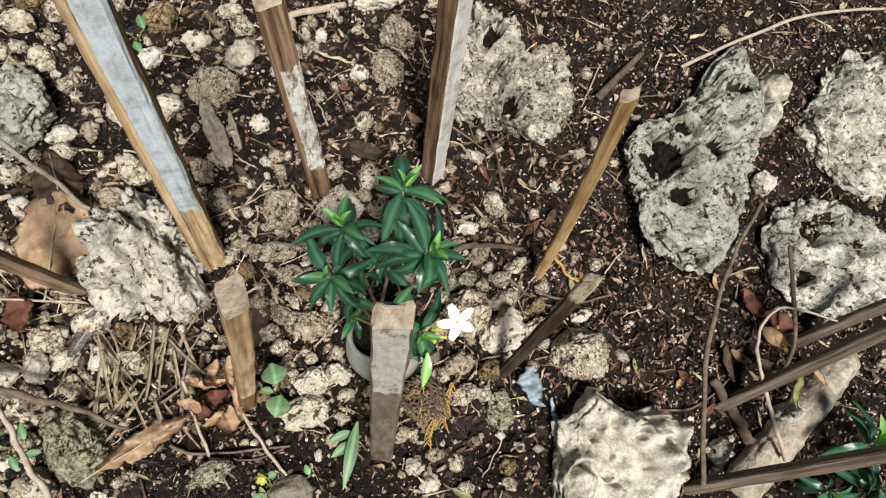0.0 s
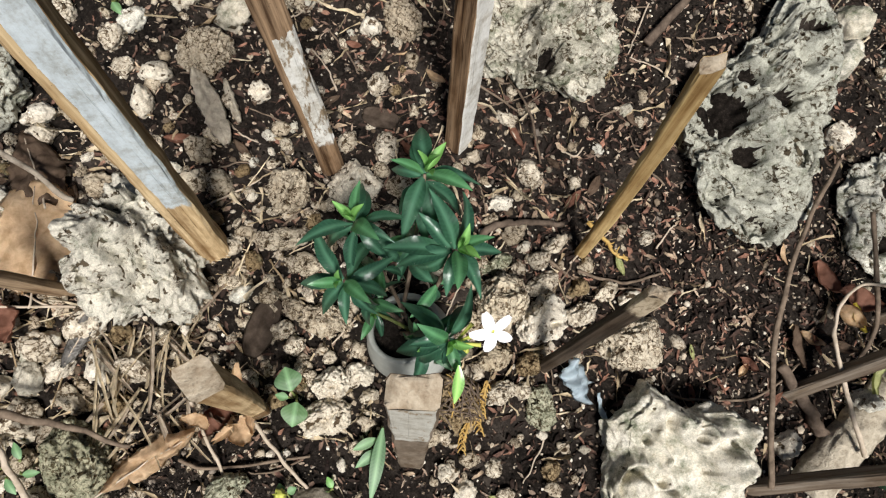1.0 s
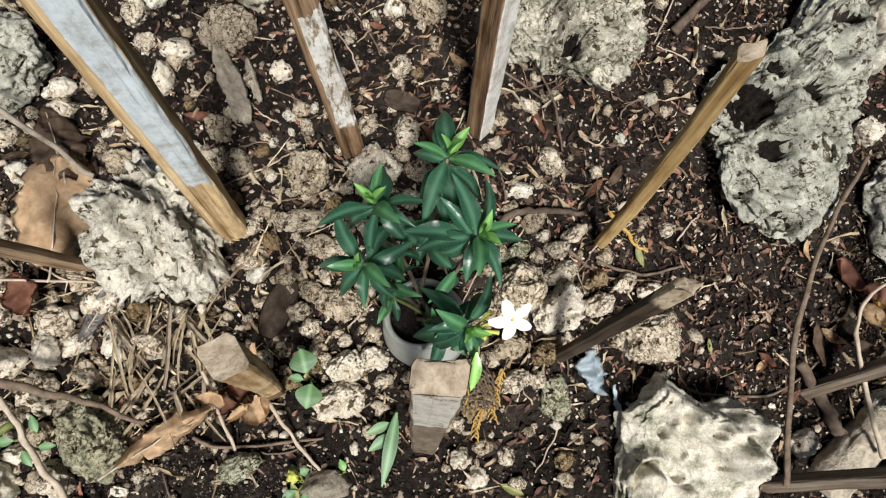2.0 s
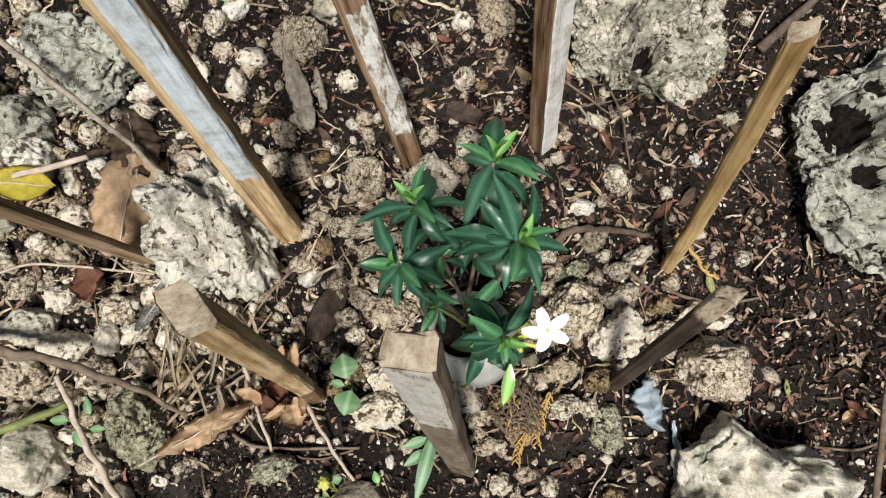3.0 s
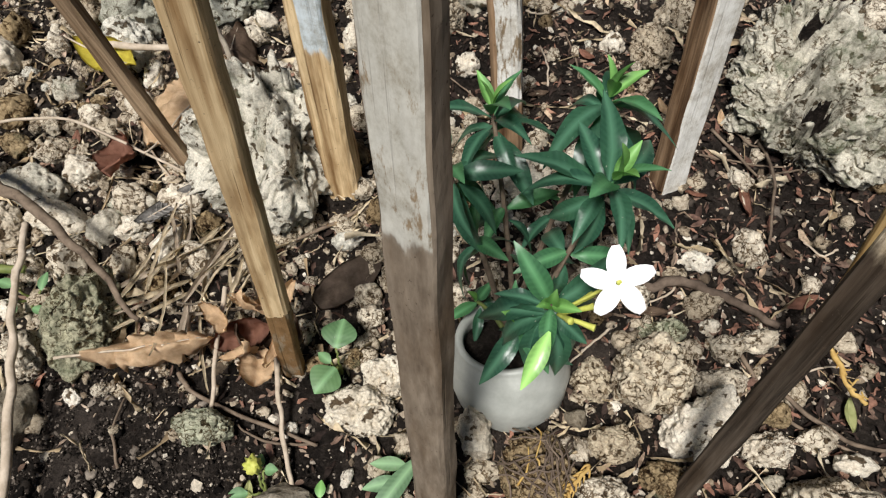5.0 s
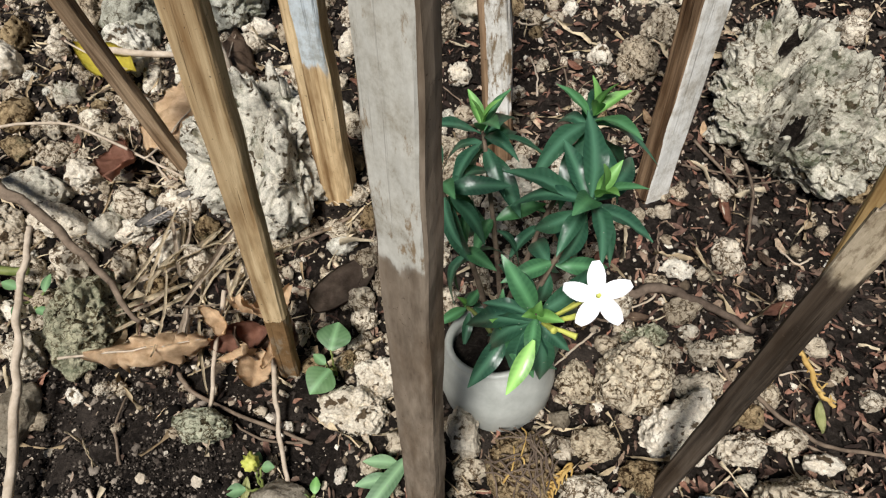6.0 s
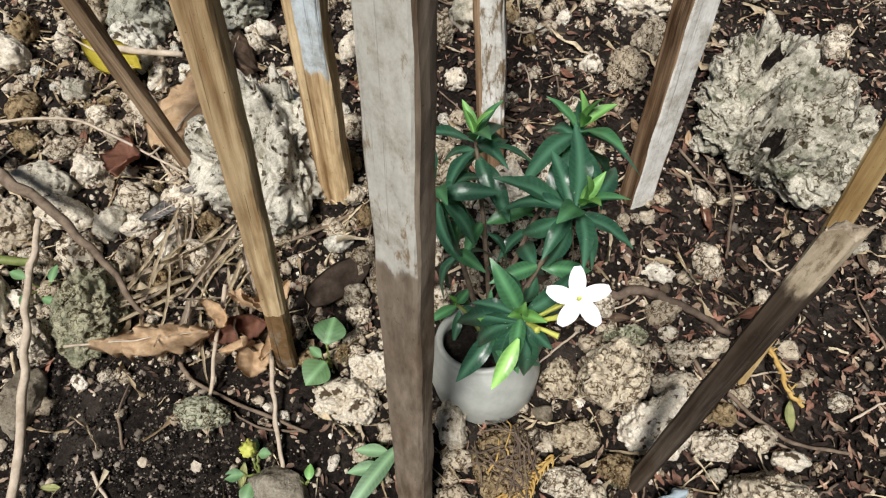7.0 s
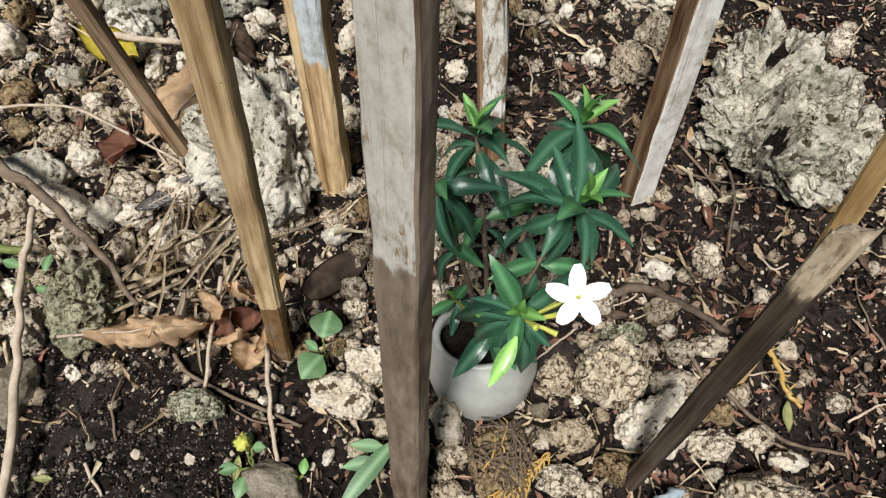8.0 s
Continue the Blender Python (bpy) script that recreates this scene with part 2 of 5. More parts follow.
def leaf_material(name, light, dark, rough=0.46):
    m, t, b = material(name, rough)
    v = coords(t)
    sep = t.nodes.new("ShaderNodeSeparateXYZ")
    t.links.new(v, sep.inputs[0])
    info = t.nodes.new("ShaderNodeObjectInfo")
    ab = node(t, "ShaderNodeMath")
    ab.operation = "ABSOLUTE"
    t.links.new(sep.outputs["X"], ab.inputs[0])
    rib = grey(t, ab.outputs[0], 0.0003, 0.0007)
    slant = node(t, "ShaderNodeMath")
    slant.operation = "MULTIPLY_ADD"
    t.links.new(ab.outputs[0], slant.inputs[0])
    slant.inputs[1].default_value = -0.75
    t.links.new(sep.outputs["Y"], slant.inputs[2])
    beat = node(t, "ShaderNodeMath")
    beat.operation = "PINGPONG"
    t.links.new(slant.outputs[0], beat.inputs[0])
    beat.inputs[1].default_value = 0.0021
    vein = grey(t, beat.outputs[0], 0.00012, 0.0005)
    col = ramp(t, noise_tex(t, v, 70, 4), [(0.3, dark), (0.7, light)])
    col = mix(t, 1.0, col, ramp(t, info.outputs["Random"], [(0.0, (0.7, 0.75, 0.8)), (1.0, (1.25, 1.15, 1.0))]), "MULTIPLY")
    col = mix(t, rib, tuple(min(1, 1.8 * c + 0.03) for c in light), col)
    col = mix(t, vein, mix(t, 0.28, col, tuple(min(1, 1.7 * c + 0.02) for c in light)), col)
    dust = grey(t, noise_tex(t, v, 300, 4), 0.68, 0.74)
    col = mix(t, dust, col, (0.3, 0.34, 0.27))
    t.links.new(col, b.inputs["Base Color"])
    b.inputs["Subsurface Weight"].default_value = 0.0
    bump(t, b, noise_tex(t, v, 260, 3), 0.15, 0.001)
    b.inputs["Specular IOR Level"].default_value = 0.42
    tr = node(t, "ShaderNodeBsdfTranslucent")
    t.links.new(mix(t, 1.0, col, (1.3, 1.5, 0.6), "MULTIPLY"), tr.inputs["Color"])
    ms = t.nodes.new("ShaderNodeMixShader")
    ms.inputs[0].default_value = 0.22
    out = t.nodes["Material Output"]
    t.links.new(b.outputs[0], ms.inputs[1])
    t.links.new(tr.outputs[0], ms.inputs[2])
    t.links.new(ms.outputs[0], out.inputs["Surface"])
    return m


LEAF = leaf_material("glossy_leaf", (0.034, 0.105, 0.058), (0.012, 0.046, 0.029), 0.3)
YOUNG = leaf_material("young_leaf", (0.14, 0.3, 0.075), (0.075, 0.2, 0.05))
MIDLEAF = leaf_material("half_grown_leaf", (0.06, 0.175, 0.07), (0.03, 0.1, 0.045), 0.36)
PALELEAF = leaf_material("pale_young_leaf", (0.27, 0.5, 0.13), (0.17, 0.37, 0.075), 0.3)
WEED = leaf_material("weed_leaf", (0.12, 0.225, 0.1), (0.06, 0.13, 0.05), 0.5)
FLESHY = leaf_material("fleshy_leaf", (0.16, 0.27, 0.14), (0.08, 0.16, 0.075), 0.5)


def plain(name, a, b_, scale=60, rough=0.7, strength=0.4, dist=0.002):
    m, t, b = material(name, rough)
    v = coords(t)
    n = noise_tex(t, v, scale, 7, 0.65)
    t.links.new(ramp(t, n, [(0.3, a), (0.7, b_)]), b.inputs["Base Color"])
    bump(t, b, n, strength, dist)
    return m


POT = plain("pale_plastic", (0.3, 0.31, 0.28), (0.49, 0.505, 0.46), 34, 0.45, 0.15)
PETAL = plain("white_petal", (0.84, 0.84, 0.86), (0.92, 0.92, 0.94), 120, 0.55, 0.1)
TWIG = plain("grey_brown_twig", (0.09, 0.066, 0.048), (0.26, 0.2, 0.145), 90, 0.85, 0.8)
GREYTWIG = plain("weathered_grey_stalk", (0.2, 0.165, 0.125), (0.46, 0.4, 0.32), 90, 0.85, 0.6)
PALE_TWIG = plain("pale_twig", (0.36, 0.29, 0.21), (0.62, 0.53, 0.42), 90, 0.8, 0.6)
ROOT = plain("dark_root", (0.06, 0.043, 0.032), (0.19, 0.145, 0.11), 70, 0.9, 0.9)
WEATHERED_LOG = plain("weathered_log", (0.26, 0.215, 0.155), (0.74, 0.66, 0.52), 60, 0.9, 1.0, 0.01)
GREEN_STEM = plain("green_stem", (0.1, 0.14, 0.03), (0.25, 0.28, 0.08), 80, 0.6)
DRYLEAF = plain("tan_dry_leaf", (0.5, 0.33, 0.18), (0.92, 0.72, 0.48), 60, 0.75, 0.8)
LEAFLET = plain("pale_green_leaflet", (0.38, 0.42, 0.16), (0.62, 0.62, 0.3), 90, 0.6, 0.4)
RUSSET = plain("russet_dry_leaf", (0.19, 0.082, 0.05), (0.38, 0.2, 0.14), 60, 0.7, 0.5)
UMBERLEAF = plain("umber_dry_leaf", (0.1, 0.066, 0.045), (0.26, 0.185, 0.13), 80, 0.75, 0.6)
YELLOW = plain("yellow_leaf", (0.5, 0.4, 0.03), (0.75, 0.66, 0.1), 60, 0.6, 0.4)
BUD = plain("yellow_green_bud", (0.4, 0.45, 0.06), (0.68, 0.66, 0.16), 120, 0.6)
PLASTIC = plain("pale_blue_plastic", (0.45, 0.55, 0.6), (0.68, 0.77, 0.82), 70, 0.45, 0.6)
ORANGE = plain("orange_stem", (0.36, 0.21, 0.055), (0.58, 0.41, 0.15), 120, 0.7)
FEATHER = plain("grey_feather", (0.07, 0.065, 0.06), (0.4, 0.38, 0.35), 140, 0.7)
DRIFT = plain("pale_dead_wood", (0.46, 0.39, 0.29), (0.84, 0.77, 0.64), 150, 0.85, 1.0, 0.003)
SPLINTER = plain("splintered_wood", (0.24, 0.175, 0.11), (0.58, 0.5, 0.38), 120, 0.85, 1.0, 0.003)


# ---- helpers for building ----
def mesh_from(name, bm, mat, smooth=True):
    me = bpy.data.meshes.new(name)
    bm.to_mesh(me)
    bm.free()
    me.materials.append(mat)
    if smooth:
        me.polygons.foreach_set("use_smooth", [True] * len(me.polygons))
    return me


def part(name, bm, mat, parent=None, label="", m=None, smooth=True):
    me = bm if isinstance(bm, bpy.types.Mesh) else mesh_from(name, bm, mat, smooth)
    ob = new(name, me)
    if m is not None:
        ob.matrix_basis = m
    if parent:
        ob.parent = parent
    return tagged(ob, label=label)


def lattice(nx, ny, seed):
    return np.random.RandomState(seed).rand(nx, ny)


TABLES = [lattice(256, 256, s) for s in range(6)]


def field(x, y, size, k=0):
    """Smooth value noise from 0 to 1 with cells of that size."""
    u, v = np.asarray(x) / size + 1000.37, np.asarray(y) / size + 1000.71
    i, j = np.floor(u).astype(int), np.floor(v).astype(int)
    f, g = u - i, v - j
    f, g = f * f * (3 - 2 * f), g * g * (3 - 2 * g)
    T = TABLES[k % 6]
    a, b = T[i % 256, j % 256], T[(i + 1) % 256, j % 256]
    c, d = T[i % 256, (j + 1) % 256], T[(i + 1) % 256, (j + 1) % 256]
    return (a * (1 - f) + b * f) * (1 - g) + (c * (1 - f) + d * f) * g


def ground_z(x, y):
    x, y = np.asarray(x, float), np.asarray(y, float)
    z = -0.012 + 0.03 * (field(x, y, 0.21, 0) - 0.5) + 0.016 * (field(x, y, 0.07, 1) - 0.5)
    return z + 0.008 * (field(x, y, 0.027, 2) - 0.5)


def gz(x, y):
    return float(ground_z(x, y))


# ---- ground ----
def axis(lo, hi, step, far):
    mid = list(np.arange(lo, hi + step / 2, step))
    out, d, a, b = [], step, mid[0], mid[-1]
    left, right = [], []
    while b < far:
        d *= 1.35
        a, b = a - d, b + d
        left.append(a)
        right.append(b)
    return np.array(left[::-1] + mid + right)


def build_ground():
    xs, ys = axis(-0.8, 1.05, 0.006, 30), axis(-0.36, 0.9, 0.006, 30)
    X, Y = np.meshgrid(xs, ys, indexing="ij")
    Z = ground_z(X, Y) + 0.005 * (field(X, Y, 0.011, 3) - 0.5) + 0.004 * (field(X, Y, 0.006, 4) - 0.5)
    V = np.stack([X, Y, Z], -1).reshape(-1, 3)
    n, k = len(xs), len(ys)
    I = np.arange(n * k).reshape(n, k)
    F = np.stack([I[:-1, :-1], I[1:, :-1], I[1:, 1:], I[:-1, 1:]], -1).reshape(-1, 4)
    return stack_mesh("ground", V, F, SOIL)


def stack_mesh(name, V, F, mat, smooth=True):
    me = bpy.data.meshes.new(name)
    me.vertices.add(len(V))
    me.vertices.foreach_set("co", np.asarray(V, np.float32).ravel())
    k = F.shape[1]
    me.loops.add(F.size)
    me.loops.foreach_set("vertex_index", F.astype(np.int32).ravel())
    me.polygons.add(len(F))
    me.polygons.foreach_set("loop_start", np.arange(0, F.size, k, dtype=np.int32))
    me.polygons.foreach_set("loop_total", np.full(len(F), k, np.int32))
    me.polygons.foreach_set("use_smooth", np.full(len(F), smooth))
    me.materials.append(mat)
    me.update(calc_edges=True)
    me.validate()
    return me


tagged(new("ground", build_ground()), "dark moist garden soil strewn with rubble and litter", "soil", kind="structure")


# ---- rocks ----
def step(a, b, x):
    t = min(1.0, max(0.0, (x - a) / (b - a)))
    return t * t * (3 - 2 * t)


def rock_mesh(w, d, h, seed, mat, level=4, radii=None, pits=(), rough=1.0):
    """A broken, pitted lump, w by d by h metres, its foot at z = 0. radii: its outline in even steps from +x."""
    bm = bmesh.new()
    bmesh.ops.create_icosphere(bm, subdivisions=level, radius=1)
    rs = random.Random(seed)
    off = Vector((seed * 3.17, seed * 1.71, seed * 0.93))
    mean = sum(radii) / len(radii) if radii else 1
    size = (w + d) / 2
    hollow = set()
    smooth_ = mat in (WHITE, DULL)
    cuts = []
    for k in range(11 if radii else 16):        # broken faces
        n = Vector((rs.gauss(0, 1), rs.gauss(0, 1), rs.gauss(0, 0.8) + (0.5 if radii else 0.2))).normalized()
        cuts.append((n, rs.uniform(0.72, 0.93)))
    cell = min(0.024, max(0.008, size * 0.2))
    deep = (0.5 if smooth_ else 1.0) * rough
    for v in bm.verts:
        p = v.co.copy()
        lump = 0.35 if radii else 1.0
        r = 1 + 0.3 * lump * noise.noise(p * 1.3 + off) + 0.17 * noise.noise(p * 2.9 + off) * (0.6 if radii else 1.0)
        for n, dist in cuts:
            c = p.dot(n)
            if c > 0.3:
                over = r - dist / c
                if over > 0:
                    r -= over * 0.82
        q = p * r
        s = Vector((q.x * w / 2, q.y * d / 2, max(q.z, -0.55) * h / 1.5))
        if radii:               # a low mass with an uneven top inside a broken outline
            N = len(radii)
            a = math.atan2(p.y, p.x) / (2 * math.pi) * N % N
            i, f = int(a), a - int(a)
            k = (radii[i % N] * (1 - f) + radii[(i + 1) % N] * f) / mean * w / 2
            rho = math.hypot(p.x, p.y)
            u = min(1.0, rho) ** 0.75
            k *= 1 + 0.1 * noise.noise(p * 3.3 + off) + 0.07 * noise.noise(p * 8 + off)
            s.x, s.y = (p.x / rho * k * u, p.y / rho * k * u) if rho > 1e-6 else (0.0, 0.0)
            hill = Vector((s.x, s.y, 0)) / 0.06 + off
            top = 0.62 + 0.6 * noise.noise(hill * 0.8) + 0.34 * noise.noise(hill * 2.1) + 0.12 * noise.noise(hill * 5) - 0.3 * step(0.16, 0.0, abs(noise.noise(hill * 0.9 + off)))
            s.z = h * ((1 - u ** 3.2) ** 0.55 * max(0.25, top) if p.z > 0 else -0.4 * (1 - u ** 3) ** 0.5)
        n = p.normalized()
        g = s / cell + off
        wob = Vector((noise.noise(g * 0.8), noise.noise(g * 0.8 + Vector((7, 1, 3))), noise.noise(g * 0.8 + Vector((2, 9, 5))))) * 0.6
        dd = noise.voronoi(g + wob)[0][0]
        keep = step(-0.35, 0.1, noise.noise(g * 0.3 + off))
        cut = (0.0 if smooth_ else 0.42) * cell * deep * step(0.42, 0.2, dd) * keep
        dd = noise.voronoi(g * 2.4 + wob)[0][0]
        cut += 0.0 if smooth_ else cell * 0.2 * deep * step(0.46, 0.24, dd)
        ridge = 1 - 2 * abs(noise.noise(g * 0.55 + off * 2))
        rise = cell * deep * (0.24 * (ridge - 0.5) + 0.16 * noise.noise(g * 1.3) + 0.16 * noise.noise(g * 3.1) + 0.1 * noise.noise(g * 6.7))
        if size > 0.12:
            far = s / 0.045 + off
            rise += (0.6 if smooth_ else 1.0) * (0.011 * rough * (0.45 - 1.6 * abs(noise.noise(far * 0.8))) + 0.006 * rough * noise.noise(far * 1.9))
        s += n * (rise - cut)
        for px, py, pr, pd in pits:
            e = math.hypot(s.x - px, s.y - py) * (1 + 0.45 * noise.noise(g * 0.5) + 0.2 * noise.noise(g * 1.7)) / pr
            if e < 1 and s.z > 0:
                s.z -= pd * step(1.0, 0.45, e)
                # floors of the deepest pits, to be coloured dark like shade
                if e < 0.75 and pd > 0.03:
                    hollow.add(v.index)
        v.co = s
    low = min(v.co.z for v in bm.verts)
    for v in bm.verts:
        v.co.z -= low
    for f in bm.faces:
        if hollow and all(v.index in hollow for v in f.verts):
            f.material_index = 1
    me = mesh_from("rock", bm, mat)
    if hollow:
        me.materials.append(SOIL)       # soil in the deep holes, its near-black standing in for their shade
    return me


STONE = {CRUSTY: "grey lichen-crusted coral rock on the soil", COARSE: "grey coarse pitted coral rock on the soil", CREAM: "cream pitted coral limestone lump on the soil", PALE: "pale chalky coral limestone piece on the soil",
         GREY: "grey weathered coral limestone lump on the soil", WHITE: "large white jagged coral rock on the soil",
         TAWNY: "tawny honeycombed coral limestone lump on the soil", MOSSY: "greenish moss-stained limestone lump on the soil", DULL: "dull grey smooth stone on bare soil", BROWN: "brown earthy stone lying on the soil"}
seeds = [0]
SPOTS = []


def rock(x, y, w, d, h, mat, turn=0, label="", level=0, radii=None, pits=(), rough=1.0, sink=0.3, lift=0.0):
    seeds[0] += 1
    level = min(level, 5) if max(w, d) < 0.045 else level
    if not level:
        level = 5 if max(w, d) > 0.045 else 4
    me = rock_mesh(w, d, h * (1 + sink), seeds[0], mat, level, radii, pits, rough)
    ob = new("rock", me)
    ob.matrix_basis = pose(x, y, gz(x, y) - h * sink + lift, 0, 0, turn)
    SPOTS.append((x, y, max(w, d) / 2))
    return tagged(ob, label or STONE[mat], "rock", "limestone rocks")


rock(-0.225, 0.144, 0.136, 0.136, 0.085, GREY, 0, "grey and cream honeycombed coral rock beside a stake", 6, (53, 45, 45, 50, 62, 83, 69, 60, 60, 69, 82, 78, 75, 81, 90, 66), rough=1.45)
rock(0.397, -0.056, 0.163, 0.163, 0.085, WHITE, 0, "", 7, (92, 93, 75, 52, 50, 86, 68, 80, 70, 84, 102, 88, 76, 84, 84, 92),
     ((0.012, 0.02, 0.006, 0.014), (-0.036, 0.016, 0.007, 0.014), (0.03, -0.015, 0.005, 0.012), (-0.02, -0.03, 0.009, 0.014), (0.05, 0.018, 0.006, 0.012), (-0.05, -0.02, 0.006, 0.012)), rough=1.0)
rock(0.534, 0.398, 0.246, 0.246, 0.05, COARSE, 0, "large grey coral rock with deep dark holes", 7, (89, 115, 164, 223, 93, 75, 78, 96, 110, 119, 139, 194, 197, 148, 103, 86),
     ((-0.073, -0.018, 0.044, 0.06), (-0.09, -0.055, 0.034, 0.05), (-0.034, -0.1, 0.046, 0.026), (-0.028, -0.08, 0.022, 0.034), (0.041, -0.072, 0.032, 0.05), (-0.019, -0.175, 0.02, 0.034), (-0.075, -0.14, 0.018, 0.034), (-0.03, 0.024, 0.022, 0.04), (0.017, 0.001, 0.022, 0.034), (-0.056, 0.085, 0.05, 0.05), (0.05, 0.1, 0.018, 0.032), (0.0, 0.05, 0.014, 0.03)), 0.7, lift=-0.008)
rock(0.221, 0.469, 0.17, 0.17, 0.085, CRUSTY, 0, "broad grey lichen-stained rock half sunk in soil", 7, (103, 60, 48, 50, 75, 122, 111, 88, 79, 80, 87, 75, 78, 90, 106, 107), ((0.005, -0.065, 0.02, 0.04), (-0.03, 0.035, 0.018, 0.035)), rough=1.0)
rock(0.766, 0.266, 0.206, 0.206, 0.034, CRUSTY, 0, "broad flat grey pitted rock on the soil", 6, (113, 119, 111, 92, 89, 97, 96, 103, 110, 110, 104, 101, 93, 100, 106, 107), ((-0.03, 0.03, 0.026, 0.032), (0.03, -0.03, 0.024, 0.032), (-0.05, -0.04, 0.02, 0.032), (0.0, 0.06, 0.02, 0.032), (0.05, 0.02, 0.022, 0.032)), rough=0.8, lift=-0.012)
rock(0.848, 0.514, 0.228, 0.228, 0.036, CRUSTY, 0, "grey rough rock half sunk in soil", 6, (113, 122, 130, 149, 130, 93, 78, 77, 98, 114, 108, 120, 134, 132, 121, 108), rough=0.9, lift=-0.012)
rock(-0.266, -0.09, 0.075, 0.1, 0.06, MOSSY, 33, level=6)
rock(-0.45, 0.32, 0.15, 0.13, 0.07, COARSE, 6, "grey-green weathered rock among the rubble", 6)
rock(0.672, 0.486, 0.045, 0.075, 0.05, WHITE, -35, "pale hooked spur of rock beside the grey rock", 5)
rock(0.69, 0.548, 0.05, 0.06, 0.045, WHITE, 20, "pale hooked spur of rock beside the grey rock", 5)
# stones round the pot
rock(0.15, 0.088, 0.038, 0.045, 0.024, TAWNY, 33, level=5)
rock(0.19, 0.111, 0.075, 0.068, 0.062, TAWNY, 33, "round tawny honeycombed coral lump beside the pot", 6, sink=0.15)
rock(0.244, 0.09, 0.058, 0.058, 0.044, PALE, 33, "pale two-lobed coral stone beside a stake", 6, (36, 38, 40, 36, 25, 24, 30, 32, 33, 34, 28, 24, 26, 30, 33, 34), rough=0.9)
rock(0.229, 0.038, 0.038, 0.031, 0.026, BROWN, 32, level=6)
rock(0.187, 0.044, 0.046, 0.032, 0.025, TAWNY, 32, level=6)
rock(0.151, 0.048, 0.02, 0.019, 0.015, DULL, 33, "small smooth round pebble beside the pot", 4)
rock(0.085, -0.002, 0.032, 0.044, 0.032, PALE, 32, level=6)
rock(0.104, -0.025, 0.034, 0.022, 0.016, TAWNY, 32)
rock(0.193, 0.004, 0.044, 0.03, 0.025, CREAM, 31, level=6)
rock(0.222, 0.008, 0.026, 0.022, 0.016, CREAM, 10)
rock(0.116, -0.052, 0.028, 0.024, 0.016, CREAM, 31)
rock(0.245, 0.138, 0.044, 0.028, 0.022, CREAM, 33, level=5)
rock(0.238, 0.166, 0.032, 0.026, 0.02, CREAM, 33)
rock(0.258, 0.188, 0.04, 0.022, 0.02, CREAM, 32)
rock(0.219, 0.182, 0.019, 0.017, 0.013, PALE, 33)
rock(0.205, 0.197, 0.036, 0.026, 0.02, CREAM, 32)
rock(0.186, 0.159, 0.049, 0.022, 0.02, MOSSY, 33)
rock(0.293, 0.137, 0.031, 0.024, 0.02, BROWN, 34)
rock(0.296, 0.104, 0.044, 0.03, 0.026, CREAM, 31, level=5)
rock(0.329, 0.135, 0.038, 0.024, 0.02, CREAM, 32)
rock(0.359, 0.127, 0.034, 0.02, 0.018, PALE, 31)
rock(0.354, 0.074, 0.094, 0.078, 0.052, CREAM, 25, "large cream pitted coral lump on the soil", 6)
rock(0.308, 0.083, 0.021, 0.014, 0.012, GREY, 33)
rock(0.244, -0.013, 0.038, 0.058, 0.022, MOSSY, 6)
rock(0.305, 0.166, 0.03, 0.022, 0.016, CREAM, 70)
# stones between the front stakes
rock(-0.008, -0.034, 0.066, 0.046, 0.03, PALE, 28, "pale wedge of coral limestone on the soil", 6)
rock(-0.003, 0.003, 0.05, 0.042, 0.03, PALE, 33, level=6)
rock(0.028, 0.016, 0.032, 0.036, 0.028, PALE, 60, level=5)
rock(-0.065, 0.064, 0.029, 0.026, 0.025, CREAM, 33)
rock(-0.051, 0.045, 0.029, 0.022, 0.018, CREAM, 33)
rock(-0.055, 0.088, 0.026, 0.027, 0.02, CREAM, 33)
rock(-0.016, 0.076, 0.067, 0.042, 0.03, CREAM, 5, level=6)
rock(-0.107, -0.112, 0.054, 0.032, 0.026, MOSSY, 33, "yellow-green lichen-stained stone on bare soil", 5)
rock(-0.013, -0.127, 0.062, 0.04, 0.022, DULL, 20, "flat dull grey slab on bare soil", 5)
rock(-0.117, 0.104, 0.036, 0.022, 0.018, GREY, 32)
rock(-0.133, 0.117, 0.034, 0.02, 0.015, CREAM, 6)
# behind the plant
rock(-0.073, 0.227, 0.056, 0.055, 0.036, CREAM, 5, level=6)
rock(-0.074, 0.170, 0.062, 0.03, 0.02, CREAM, 6, level=5)
rock(-0.05, 0.142, 0.044, 0.028, 0.018, CREAM, 20)
rock(0.006, 0.238, 0.068, 0.06, 0.042, PALE, 6, level=6)
rock(0.04, 0.294, 0.032, 0.045, 0.02, CREAM, 6)
rock(-0.252, 0.322, 0.029, 0.04, 0.024, PALE, 6)
rock(-0.242, 0.358, 0.044, 0.026, 0.022, PALE, 7)
rock(-0.19, 0.393, 0.066, 0.062, 0.036, CREAM, 10, level=6)
rock(-0.12, 0.349, 0.03, 0.028, 0.02, PALE, 9)
rock(0.048, 0.466, 0.05, 0.06, 0.028, CREAM, 34, level=5)
rock(0.058, 0.525, 0.055, 0.06, 0.03, CREAM, 60, level=5)
rock(0.025, 0.590, 0.113, 0.044, 0.028, PALE, 23)
rock(0.254, 0.652, 0.038, 0.045, 0.022, CREAM, 33)
rock(0.669, 0.378, 0.04, 0.045, 0.025, PALE, 7)
rock(0.009, 0.45, 0.03, 0.026, 0.02, PALE, 12)
